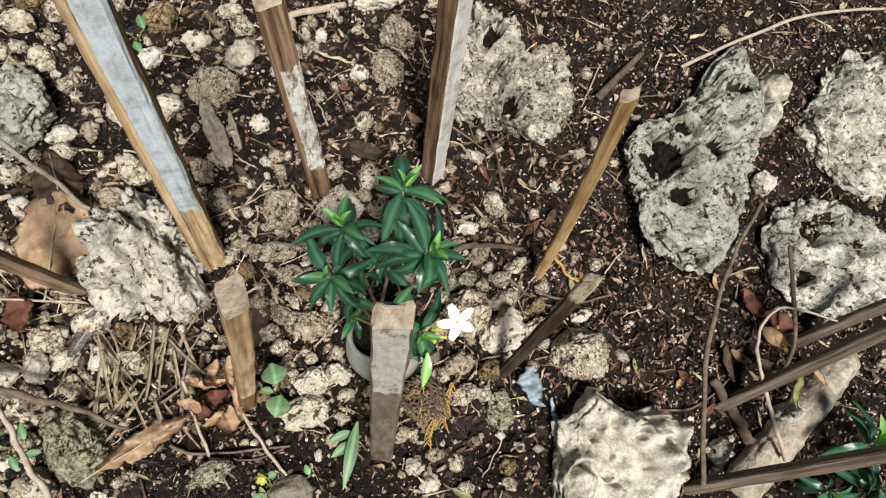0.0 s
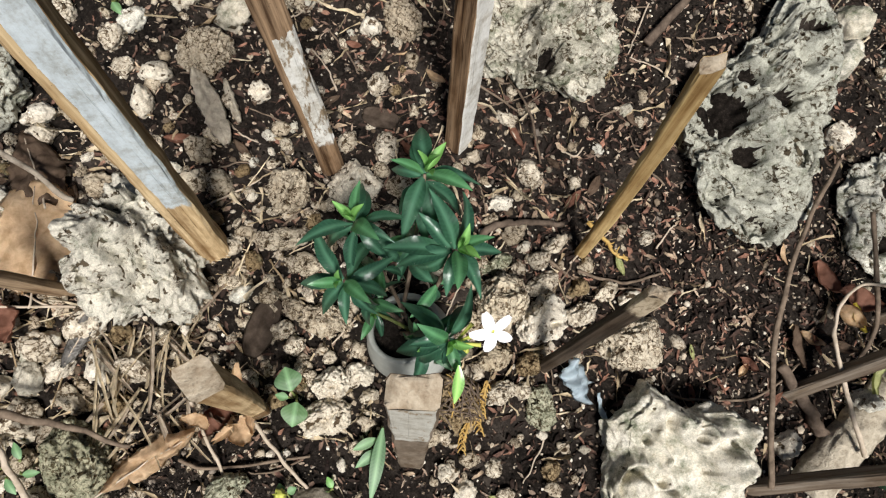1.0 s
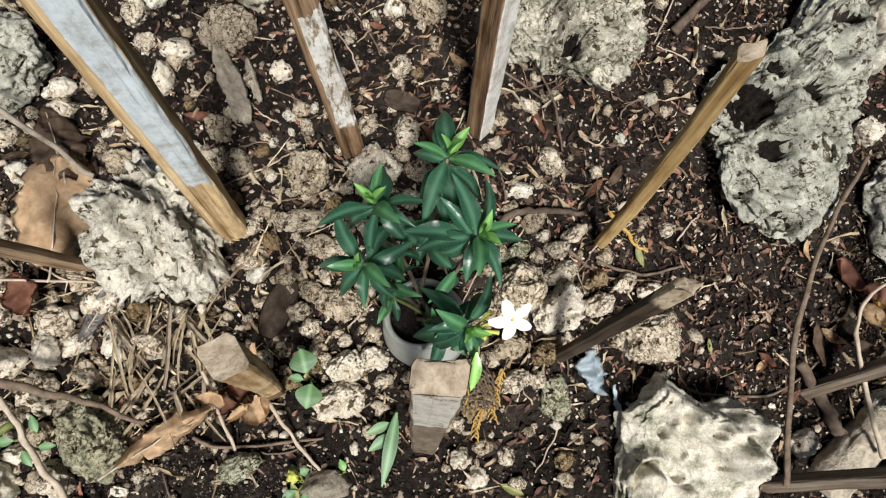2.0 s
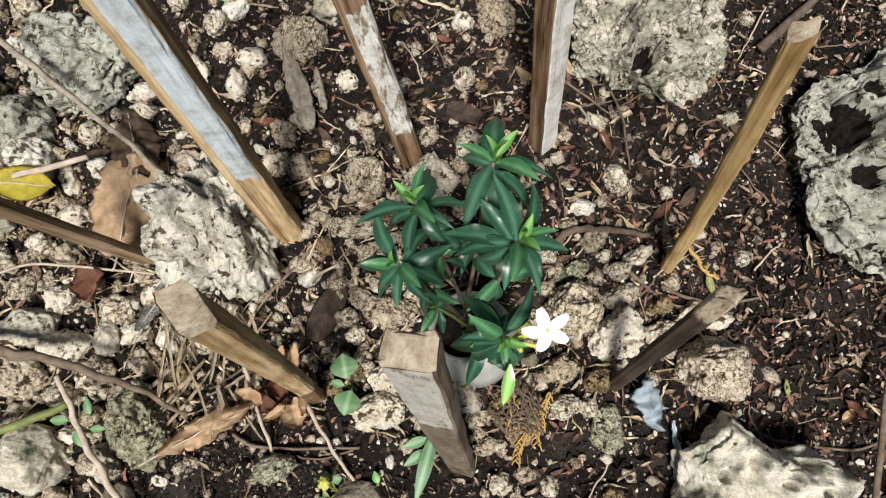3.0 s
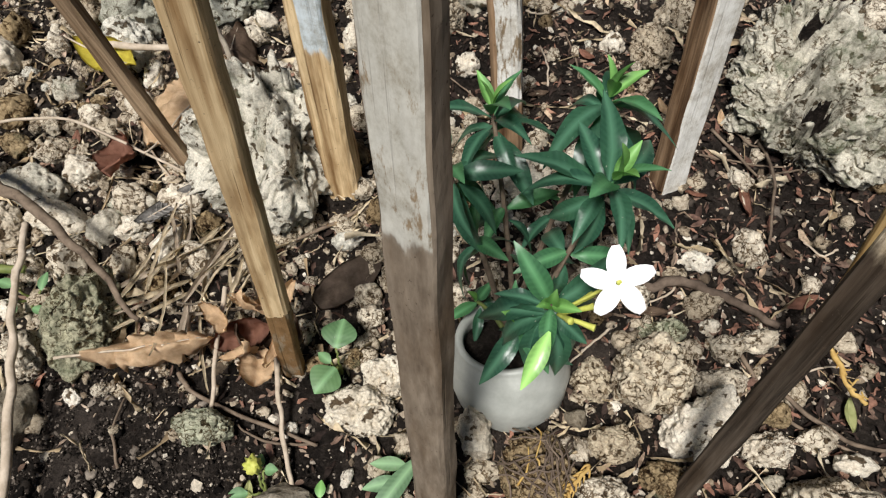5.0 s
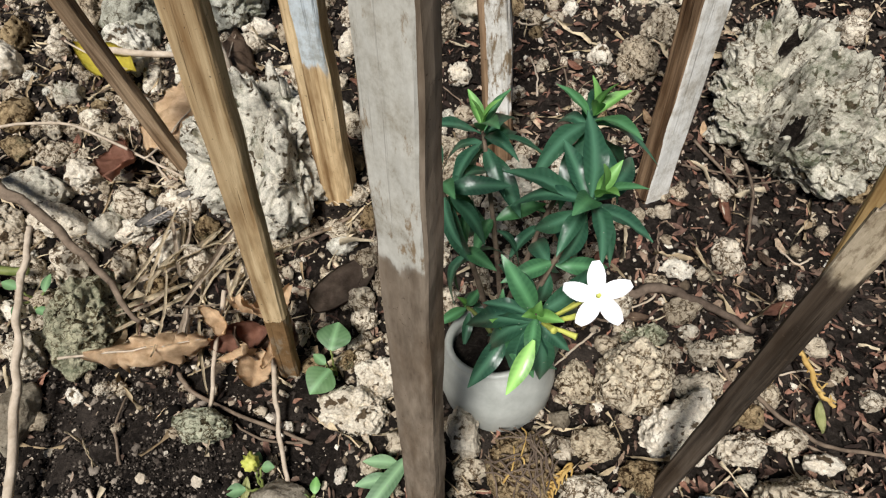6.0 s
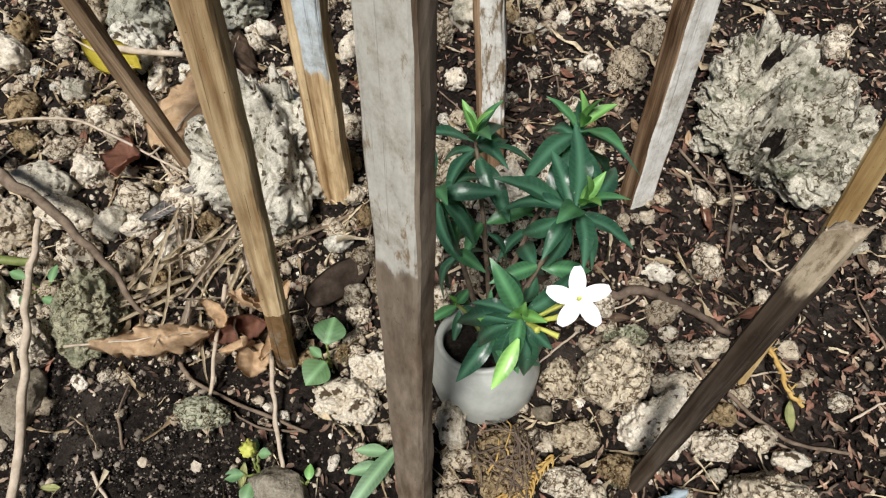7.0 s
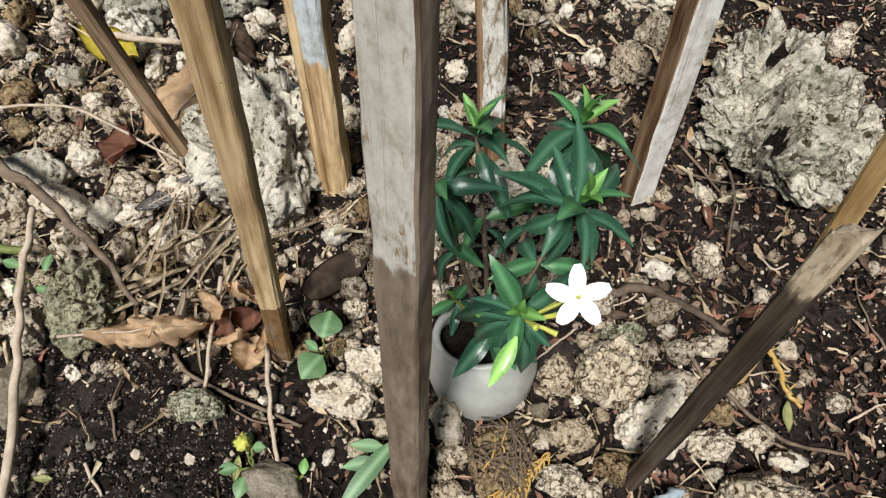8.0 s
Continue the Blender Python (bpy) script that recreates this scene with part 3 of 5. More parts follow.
# rubble by the leaning stake
rock(-0.2, 0.048, 0.036, 0.026, 0.02, CREAM, 5)
rock(-0.262, 0.012, 0.028, 0.042, 0.022, PALE, 7)
rock(-0.224, 0.01, 0.042, 0.038, 0.025, CREAM, 4)
rock(-0.243, 0.047, 0.034, 0.026, 0.02, BROWN, 33)
rock(-0.299, -0.14, 0.034, 0.05, 0.036, CREAM, 33)
rock(-0.376, -0.147, 0.08, 0.075, 0.055, WHITE, 6, "pale greenish broken coral block among rubble", 6)
rock(-0.43, -0.066, 0.08, 0.056, 0.044, PALE, 6, level=6)
rock(-0.425, -0.009, 0.07, 0.05, 0.036, GREY, 20, level=5)
rock(-0.382, -0.024, 0.064, 0.04, 0.032, PALE, 18, level=5)
rock(-0.394, 0.03, 0.044, 0.036, 0.03, PALE, 25, "bright white tilted stone among rubble", 5)
rock(-0.442, 0.036, 0.04, 0.03, 0.024, CREAM, 60)
rock(-0.476, 0.19, 0.06, 0.056, 0.05, GREY, 33, "squarish grey stone among the rubble", 5)
rock(-0.429, 0.171, 0.026, 0.04, 0.02, PALE, 34)
rock(-0.403, 0.128, 0.034, 0.03, 0.024, PALE, 10)
rock(-0.557, 0.147, 0.03, 0.026, 0.02, CREAM, 32)
rock(-0.489, 0.103, 0.037, 0.03, 0.025, GREY, 33)
rock(-0.437, 0.088, 0.033, 0.027, 0.02, CREAM, 33)
rock(-0.372, -0.077, 0.03, 0.026, 0.022, CREAM, 33)
rock(-0.5, 0.225, 0.07, 0.09, 0.06, COARSE, 7)
rock(-0.572, 0.236, 0.098, 0.113, 0.056, CREAM, 23)
CLOD = rock(0.145, -0.006, 0.068, 0.075, 0.03, BROWN, 30, "brown fibrous clod of roots below the pot", 6, rough=1.3)
rock(-0.268, -0.19, 0.04, 0.07, 0.03, DULL, 28, "grey-brown flat slab of stone on bare soil", 5)
rock(-0.233, -0.148, 0.018, 0.014, 0.01, PALE, 10)
rock(0.139, -0.091, 0.028, 0.026, 0.015, PALE, 7)
rock(0.160, -0.111, 0.027, 0.026, 0.015, PALE, 7)


def scatter_cloud(name, n, sizes, mat, seed, weight, label, category, level=1, flat=0.65, rough=0.35, lift=0.2, box=(-1.2, 1.45, -0.75, 1.3)):
    """Many small stones as one mesh. weight(x, y): chance from 0 to 1."""
    rs = np.random.RandomState(seed)
    protos = []
    for k in range(8):
        bm = bmesh.new()
        if level:
            bmesh.ops.create_icosphere(bm, subdivisions=level, radius=1)
        else:
            bmesh.ops.create_cube(bm, size=1.5)
        o = Vector((seed + k * 5.3, k * 2.1, 7.7))
        for v in bm.verts:
            v.co *= 1 + rough * 1.3 * noise.noise(v.co * 1.1 + o) + rough * noise.noise(v.co * 2.6 + o) + 0.45 * rough * (noise.noise(v.co * 6 + o) - max(0.0, 0.4 - noise.voronoi(v.co * 3 + o)[0][0]) if level > 2 else 0)
        bm.verts.ensure_lookup_table()
        bm.verts.index_update()
        protos.append((np.array([v.co[:] for v in bm.verts]), np.array([[v.index for v in f.verts] for f in bm.faces])))
        bm.free()
    x = rs.uniform(box[0], box[1], n * 9)
    y = rs.uniform(box[2], box[3], n * 9)
    keep = rs.rand(n * 9) < weight(x, y) * spread(x, y)
    x, y = x[keep][:n], y[keep][:n]
    r = sizes[0] * (sizes[1] / sizes[0]) ** (rs.rand(len(x)) ** 1.8) / 2
    clear = np.hypot(x - 0.073, y - 0.08) > 0.05 + r
    x, y, r = x[clear], y[clear], r[clear]
    z = ground_z(x, y) + r * lift
    V, F, at = [], [], 0
    for i in range(len(x)):
        P, T = protos[rs.randint(8)]
        a, b = rs.uniform(0, 6.283), rs.normal(0, 0.35)
        s = r[i] * np.array([1, rs.uniform(0.6, 1), rs.uniform(flat * 0.7, flat * 1.2)])
        Q = P * s
        ca, sa, cb, sb = math.cos(a), math.sin(a), math.cos(b), math.sin(b)
        Q = np.stack([Q[:, 0] * cb + Q[:, 2] * sb, Q[:, 1], -Q[:, 0] * sb + Q[:, 2] * cb], 1)
        Q = np.stack([Q[:, 0] * ca - Q[:, 1] * sa, Q[:, 0] * sa + Q[:, 1] * ca, Q[:, 2]], 1)
        V.append(Q + (x[i], y[i], z[i]))
        F.append(T + at)
        at += len(P)
    return tagged(new(name, stack_mesh(name, np.concatenate(V), np.concatenate(F), mat, level > 1)), label, category, kind="stuff")


def spread(x, y):
    """1 over the middle of the plot, thinning out over half a metre round it."""
    d = np.maximum(np.maximum(-0.7 - x, x - 0.95), np.maximum(-0.28 - y, y - 0.8))
    return np.clip(1 - np.clip(d, 0, 1) / 0.55, 0, 1) ** 1.5


def near_pot(x, y):
    return np.exp(-(((x - 0.06) / 0.2) ** 2 + ((y - 0.1) / 0.2) ** 2))


def bare_front(x, y):
    """1 on the bare dark soil in front of the stakes."""
    return np.exp(-((((x + 0.12) / 0.19) ** 2 + ((y + 0.2) / 0.105) ** 2)) ** 2)


def rubble(x, y):
    left = 1 / (1 + np.exp((x + 0.1 - 0.35 * np.clip(y - 0.2, 0, 1)) / 0.07))
    left = left * (1 - 0.7 * np.clip((y - 0.16) / 0.12, 0, 1))
    return np.clip((left + 0.6 * near_pot(x, y)) * (1 - bare_front(x, y)) * (0.35 + 0.9 * field(x, y, 0.09, 3)) + 0.05 * (1 - bare_front(x, y)), 0, 1)


def chips(x, y):
    return np.clip(0.2 + 0.6 * field(x, y, 0.12, 5) - 0.5 * bare_front(x, y) + 0.3 * np.clip((x - 0.2) / 0.2, 0, 1), 0, 1)


def red_area(x, y):
    return np.clip(0.22 + 0.9 * np.exp(-(((x - 0.25) / 0.2) ** 2 + ((y - 0.27) / 0.22) ** 2)) + 1.1 * np.exp(-(((x - 0.5) / 0.18) ** 2 + ((y - 0.1) / 0.17) ** 2)) + 0.45 * np.exp(-(((x + 0.02) / 0.16) ** 2 + ((y - 0.36) / 0.15) ** 2)), 0, 1) * (1 - bare_front(x, y))


SPOTS += [(-0.21, -0.1, 0.03), (-0.187, -0.086, 0.035), (-0.16, -0.065, 0.03), (-0.126, -0.035, 0.03), (-0.035, -0.125, 0.04), (-0.02, -0.1, 0.03), (-0.34, 0.15, 0.05), (-0.345, 0.2, 0.04), (-0.463, 0.152, 0.035), (-0.35, 0.055, 0.025), (0.29, 0.02, 0.03), (0.055, -0.06, 0.03), (0.05, -0.1, 0.03), (-0.2, -0.02, 0.03)]
FRAGMENTS = [rock_mesh(0.032, rs_.uniform(0.02, 0.028), rs_.uniform(0.018, 0.024), 200 + k, (CREAM, CREAM, PALE, CREAM, GREY, CREAM, BROWN)[k % 7], 4) for rs_ in (random.Random(5),) for k in range(21)]


def scatter_fragments(n, box, seed, least=0.42, span=3.2):
    """Loose stones, each lying clear of its neighbours."""
    rs = random.Random(seed)
    done = tries = 0
    while done < n and tries < 40000:
        tries += 1
        x, y = rs.uniform(box[0], box[1]), rs.uniform(box[2], box[3])
        if rs.random() > float(rubble(x, y)):
            continue
        k = least * span ** (rs.random() ** 1.6)
        r = 0.015 * k
        if any((x - a) ** 2 + (y - b) ** 2 < (0.8 * (q + r)) ** 2 for a, b, q in SPOTS) or math.hypot(x - 0.073, y - 0.08) < 0.056 + r:
            continue
        SPOTS.append((x, y, r))
        ob = new("stone", rs.choice(FRAGMENTS))
        ob.matrix_basis = pose(x, y, gz(x, y) - 0.004 * k, rs.uniform(-22, 22), rs.uniform(-22, 22), rs.uniform(0, 360)) @ Matrix.Diagonal((k, k, k, 1))
        tagged(ob, "small broken limestone fragment on the soil", "stone", "limestone fragments")
        done += 1


scatter_fragments(62, (-0.62, -0.14, -0.1, 0.6), 11, 1.15, 1.6)
scatter_fragments(150, (-0.6, -0.1, -0.2, 0.55), 12)
scatter_fragments(88, (-0.1, 0.4, -0.1, 0.6), 13)
scatter_cloud("limestone_rubble", 3200, (0.007, 0.022), RUBBLE, 3, rubble, "broken cream limestone rubble on the soil", "rubble", 2, 0.8, 0.6, 0.3)
scatter_cloud("gravel", 4800, (0.003, 0.012), GRAVEL, 4, lambda x, y: np.clip(0.2 + 0.8 * rubble(x, y), 0, 1), "small cream gravel scattered over soil", "gravel", 1, 0.7, 0.6, 0.4)
scatter_cloud("stone_chips", 25000, (0.0014, 0.0056), GRAVEL, 5, chips, "tiny pale stone chips sprinkled on soil", "stone chips", 0, 0.7, 0.4, 0.5)
scatter_cloud("soil_crumbs", 19000, (0.0016, 0.0065), CRUMB, 6, lambda x, y: np.full(x.shape, 0.9), "loose dark soil crumbs", "soil crumbs", 1, 0.8, 0.4, 0.3, (-0.72, 0.97, -0.3, 0.82))
scatter_cloud("fine_soil_grains", 17000, (0.001, 0.0038), CRUMB, 9, lambda x, y: bare_front(x, y), "fine granular dark soil on the bare patch", "soil grains", 1, 0.85, 0.4, 0.4, (-0.36, 0.12, -0.3, -0.04))
scatter_cloud("soil_clods", 2600, (0.004, 0.013), CRUMB, 7, lambda x, y: np.clip(0.25 + 0.7 * bare_front(x, y), 0, 1), "lumpy dark soil clods", "soil clods", 2, 0.6, 0.9, 0.05, (-0.72, 0.97, -0.3, 0.82))


# ---- litter ----
def scatter_leaves(name, n, length, ratio, mat, seed, weight, label, category, box=(-1.2, 1.45, -0.75, 1.3), curl=0.5, segs=5):
    rs = np.random.RandomState(seed)
    x, y = rs.uniform(box[0], box[1], n * 9), rs.uniform(box[2], box[3], n * 9)
    keep = rs.rand(n * 9) < weight(x, y) * spread(x, y)
    x, y = x[keep][:n], y[keep][:n]
    V, F, at = [], [], 0
    us = np.linspace(0, 1, segs + 1)
    for i in range(len(x)):
        L = rs.uniform(*length)
        W = L * rs.uniform(*ratio)
        c, fold, bend = rs.uniform(-curl, curl), rs.uniform(0.0, 0.7), rs.uniform(-0.5, 0.5)
        wid = W / 2 * np.sin(np.pi * np.clip(us, 0.02, 0.97)) ** 0.75
        P = []
        for u, w in zip(us, wid):
            zc = c * L * ((u - 0.5) ** 2) * 1.6
            wl, wr = w * rs.uniform(0.55, 1.25), w * rs.uniform(0.55, 1.25)
            zj = rs.normal(0, 0.05, 3) * L
            P += [(-wl, (u - 0.5) * L, zc + fold * w + zj[0]), (bend * L * (u - 0.5) ** 2, (u - 0.5) * L, zc + zj[1] * 0.5), (wr, (u - 0.5) * L, zc + fold * w + zj[2])]
        P = np.array(P)
        T = []
        for k in range(segs):
            for e in (0, 1):
                T.append((3 * k + e, 3 * k + e + 1, 3 * k + e + 4, 3 * k + e + 3))
        m = np.array(Euler((rs.normal(0, 0.3), rs.normal(0, 0.45), rs.uniform(0, 6.283))).to_matrix())
        P = P @ m.T
        P += (x[i], y[i], float(ground_z(x[i], y[i])) - P[:, 2].min() * 0.55 + 0.002)
        V.append(P)
        F.append(np.array(T) + at)
        at += 3 * segs + 3
    return tagged(new(name, stack_mesh(name, np.concatenate(V), np.concatenate(F), mat)), label, category, kind="stuff")


scatter_leaves("leaf_litter", 9000, (0.005, 0.019), (0.16, 0.42), LITTER, 11, red_area, "small reddish-brown dry leaflets littering the soil", "leaf litter")
scatter_leaves("bark_flakes", 24000, (0.003, 0.012), (0.2, 0.55), FLAKE, 12, lambda x, y: (0.2 + 0.55 * field(x, y, 0.06, 2) + 0.25 * np.clip((x - 0.2) / 0.2, 0, 1)) * (1 - 0.8 * bare_front(x, y)), "small dry bark and leaf flakes on soil", "plant debris", segs=3)
scatter_leaves("dry_grass_bits", 2600, (0.015, 0.06), (0.02, 0.05), STRAW, 13, lambda x, y: np.clip(0.15 + rubble(x, y), 0, 1), "thin dry straw bits lying over rubble", "straw", curl=0.35)


# ---- sticks and stalks ----
def tube(points, r0, r1, seed=0, sides=7, wob=0.38, per=9, kink=0.0026):
    bm = bmesh.new()
    P = [Vector(p) for p in points]
    line = []
    for i in range(len(P) - 1):
        a, b, c, d = P[max(i - 1, 0)], P[i], P[i + 1], P[min(i + 2, len(P) - 1)]
        for k in range(per):
            t = k / per
            line.append(0.5 * (2 * b + (c - a) * t + (2 * a - 5 * b + 4 * c - d) * t * t + (3 * b - a - 3 * c + d) * t ** 3))
    line.append(P[-1])
    n = len(line)
    for i in range(1, n - 1):
        line[i] = line[i] + Vector((noise.noise(Vector((i * 0.37, seed * 3.3, 1))), noise.noise(Vector((i * 0.37, seed * 3.3, 5))), 0.4 * noise.noise(Vector((i * 0.37, seed * 3.3, 9))))) * (0.8 * (max(min(max(r0, r1), 0.006), kink) if kink > 0.001 else kink))
    rings = []
    for i, p in enumerate(line):
        t = (line[min(i + 1, n - 1)] - line[max(i - 1, 0)]).normalized()
        s = t.cross(Vector((0.1, 0.2, 1))).normalized()
        u = s.cross(t)
        r = r0 + (r1 - r0) * i / (n - 1)
        ring = []
        for k in range(sides):
            a = 2 * math.pi * k / sides
            q = r * (1 + wob * noise.noise(Vector((i * 0.45 + seed * 9, k * 1.3, seed))))
            ring.append(bm.verts.new(p + (s * math.cos(a) + u * math.sin(a)) * q))
        rings.append(ring)
    for a, b in zip(rings, rings[1:]):
        for k in range(sides):
            bm.faces.new((a[k], a[(k + 1) % sides], b[(k + 1) % sides], b[k]))
    bm.faces.new(rings[0][::-1])
    bm.faces.new(rings[-1])
    return bm


def stick(points, r0, r1, mat, label, name="twig", category="twig", sides=7, wob=0.38):
    seeds[0] += 1
    x0, y0 = points[0][0], points[0][1]
    zs = [p[2] if len(p) > 2 else gz(p[0], p[1]) + r0 + 0.004 for p in points]
    pts = [(p[0] - x0, p[1] - y0, z) for p, z in zip(points, zs)]
    ob = part(name, tube(pts, r0, r1, seeds[0], sides, wob), mat, m=pose(x0, y0, 0))
    return tagged(ob, label, category)


DARKT, PALET = "thin grey-brown dry twig on the ground", "pale dry broken stalk on the ground"
stick([(-0.6, 0.34, 0.1), (-0.48, 0.286, 0.1), (-0.4, 0.245, 0.07), (-0.3, 0.188, 0.03)], 0.0044, 0.003, GREYTWIG, "long straight grey-brown stalk lying over rocks", "stalk", "stalk")
stick([(-0.5, -0.034, 0.05), (-0.451, -0.038, 0.055), (-0.371, -0.039, 0.056), (-0.285, -0.049, 0.045), (-0.205, -0.07, 0.03)], 0.0085, 0.0022, TWIG, "thick grey-brown dry branch lying over rubble", "branch", "branch")
stick([(-0.152, -0.012, 0.045), (-0.135, -0.05, 0.03), (-0.11, -0.104, 0.0)], 0.0022, 0.0018, PALE_TWIG, PALET)
stick([(-0.091, -0.03, 0.02), (-0.06, -0.07, 0.012), (-0.02, -0.112, -0.003)], 0.0022, 0.002, PALE_TWIG, PALET)
stick([(-0.165, 0.069), (-0.121, 0.137), (-0.056, 0.208)], 0.0022, 0.0012, TWIG, DARKT)
stick([(-0.448, -0.149, 0.03), (-0.397, -0.119, 0.035), (-0.341, -0.083, 0.015)], 0.006, 0.004, GREEN_STEM, "thick green plant stem lying on rubble", "plant_stem", "stem")
stick([(0.075, 0.16), (0.145, 0.18, 0.008), (0.182, 0.204, 0.012), (0.226, 0.213, 0.004), (0.272, 0.218, -0.01)], 0.0055, 0.0035, ROOT, "dark gnarled root curving over the soil", "root", "root")
stick([(0.25, 0.167), (0.305, 0.142), (0.378, 0.142)], 0.002, 0.0012, TWIG, DARKT)
stick([(0.515, -0.091, 0.03), (0.53, 0.082, 0.03), (0.575, 0.229, 0.04), (0.636, 0.326, 0.03)], 0.0036, 0.0028, TWIG, "long dry brown stalk leaning across soil", "stalk", "stalk")
stick([(0.66, 0.252, 0.05), (0.663, 0.119, 0.04), (0.645, 0.06, 0.02)], 0.0032, 0.0026, TWIG, "long dry brown stalk leaning across soil", "stalk", "stalk")
stick([(0.531, 0.564), (0.724, 0.672, 0.03), (0.919, 0.74, 0.02)], 0.0033, 0.0024, PALE_TWIG, "long straight straw-coloured stalk on dark soil", "stalk", "stalk")
stick([(0.732, 0.145, 0.05), (0.633, 0.155, 0.06), (0.594, 0.111, 0.055), (0.602, 0.041, 0.05), (0.641, -0.05, 0.03)], 0.0014, 0.0034, PALE_TWIG, "curved pale dry stalk above the soil", "stalk", "stalk")
stick([(0.407, 0.014), (0.443, 0.006), (0.533, 0.014), (0.588, 0.059)], 0.002, 0.0014, TWIG, DARKT)
stick([(0.385, 0.482), (0.458, 0.572)], 0.007, 0.005, ROOT, "short dark stick lying on soil")
stick([(-0.162, -0.086), (-0.124, -0.094), (-0.021, -0.077)], 0.0022, 0.0015, TWIG, DARKT)
stick([(-0.18, -0.268, 0.004), (-0.24, -0.19, 0.016), (-0.283, -0.137, 0.034), (-0.309, -0.096, 0.05), (-0.341, -0.054, 0.055)], 0.0044, 0.0028, PALE_TWIG, "long pale flattened dry stalk leaning on stones", "stalk", "stalk")
stick([(-0.471, 0.156, 0.03), (-0.392, 0.193, 0.03)], 0.004, 0.0035, PALE_TWIG, PALET)
stick([(-0.495, 0.012, 0.03), (-0.416, 0.058, 0.035), (-0.284, 0.072, 0.02)], 0.0018, 0.0014, PALE_TWIG, DARKT)
stick([(-0.149, -0.172), (-0.175, -0.15), (-0.189, -0.125)], 0.0014, 0.0009, TWIG, DARKT)
stick([(-0.158, -0.2), (-0.124, -0.211)], 0.0018, 0.0012, PALE_TWIG, PALET)
stick([(0.291, 0.158), (0.353, 0.149), (0.405, 0.164)], 0.0024, 0.0016, TWIG, DARKT)
stick([(0.194, 0.407), (0.22, 0.35, 0.015), (0.241, 0.296)], 0.0018, 0.0012, TWIG, DARKT)
stick([(0.146, 0.394), (0.205, 0.361)], 0.0018, 0.0012, TWIG, DARKT)
stick([(-0.128, 0.51), (-0.023, 0.561)], 0.0055, 0.005, PALE_TWIG, "straight pale dry stick on the rubble", "stick", "stick")
stick([(0.59, -0.1, -0.012), (0.66, -0.02, -0.006), (0.73, 0.05, -0.008), (0.79, 0.11, -0.015)], 0.027, 0.024, WEATHERED_LOG, "broad pale brown weathered log on soil", "log", "log", 32, 0.2)
stick([(0.56, 0.055), (0.6, 0.0), (0.615, -0.03)], 0.007, 0.009, ROOT, "short dark dead branch on soil", "branch", "branch")
rng = random.Random(8)
for k in range(64):          # fine twigs and rootlets among the rubble
    x, y, a, L = rng.uniform(-0.55, 0.5), rng.uniform(-0.1, 0.6), rng.uniform(0, 6.28), rng.uniform(0.03, 0.09)
    bx, by = rng.uniform(-0.012, 0.012), rng.uniform(-0.012, 0.012)
    stick([(x, y), (x + math.cos(a) * L / 2 + bx, y + math.sin(a) * L / 2 + by), (x + math.cos(a) * L, y + math.sin(a) * L)], 0.0013, 0.0008, rng.choice((TWIG, TWIG, PALE_TWIG)), DARKT)


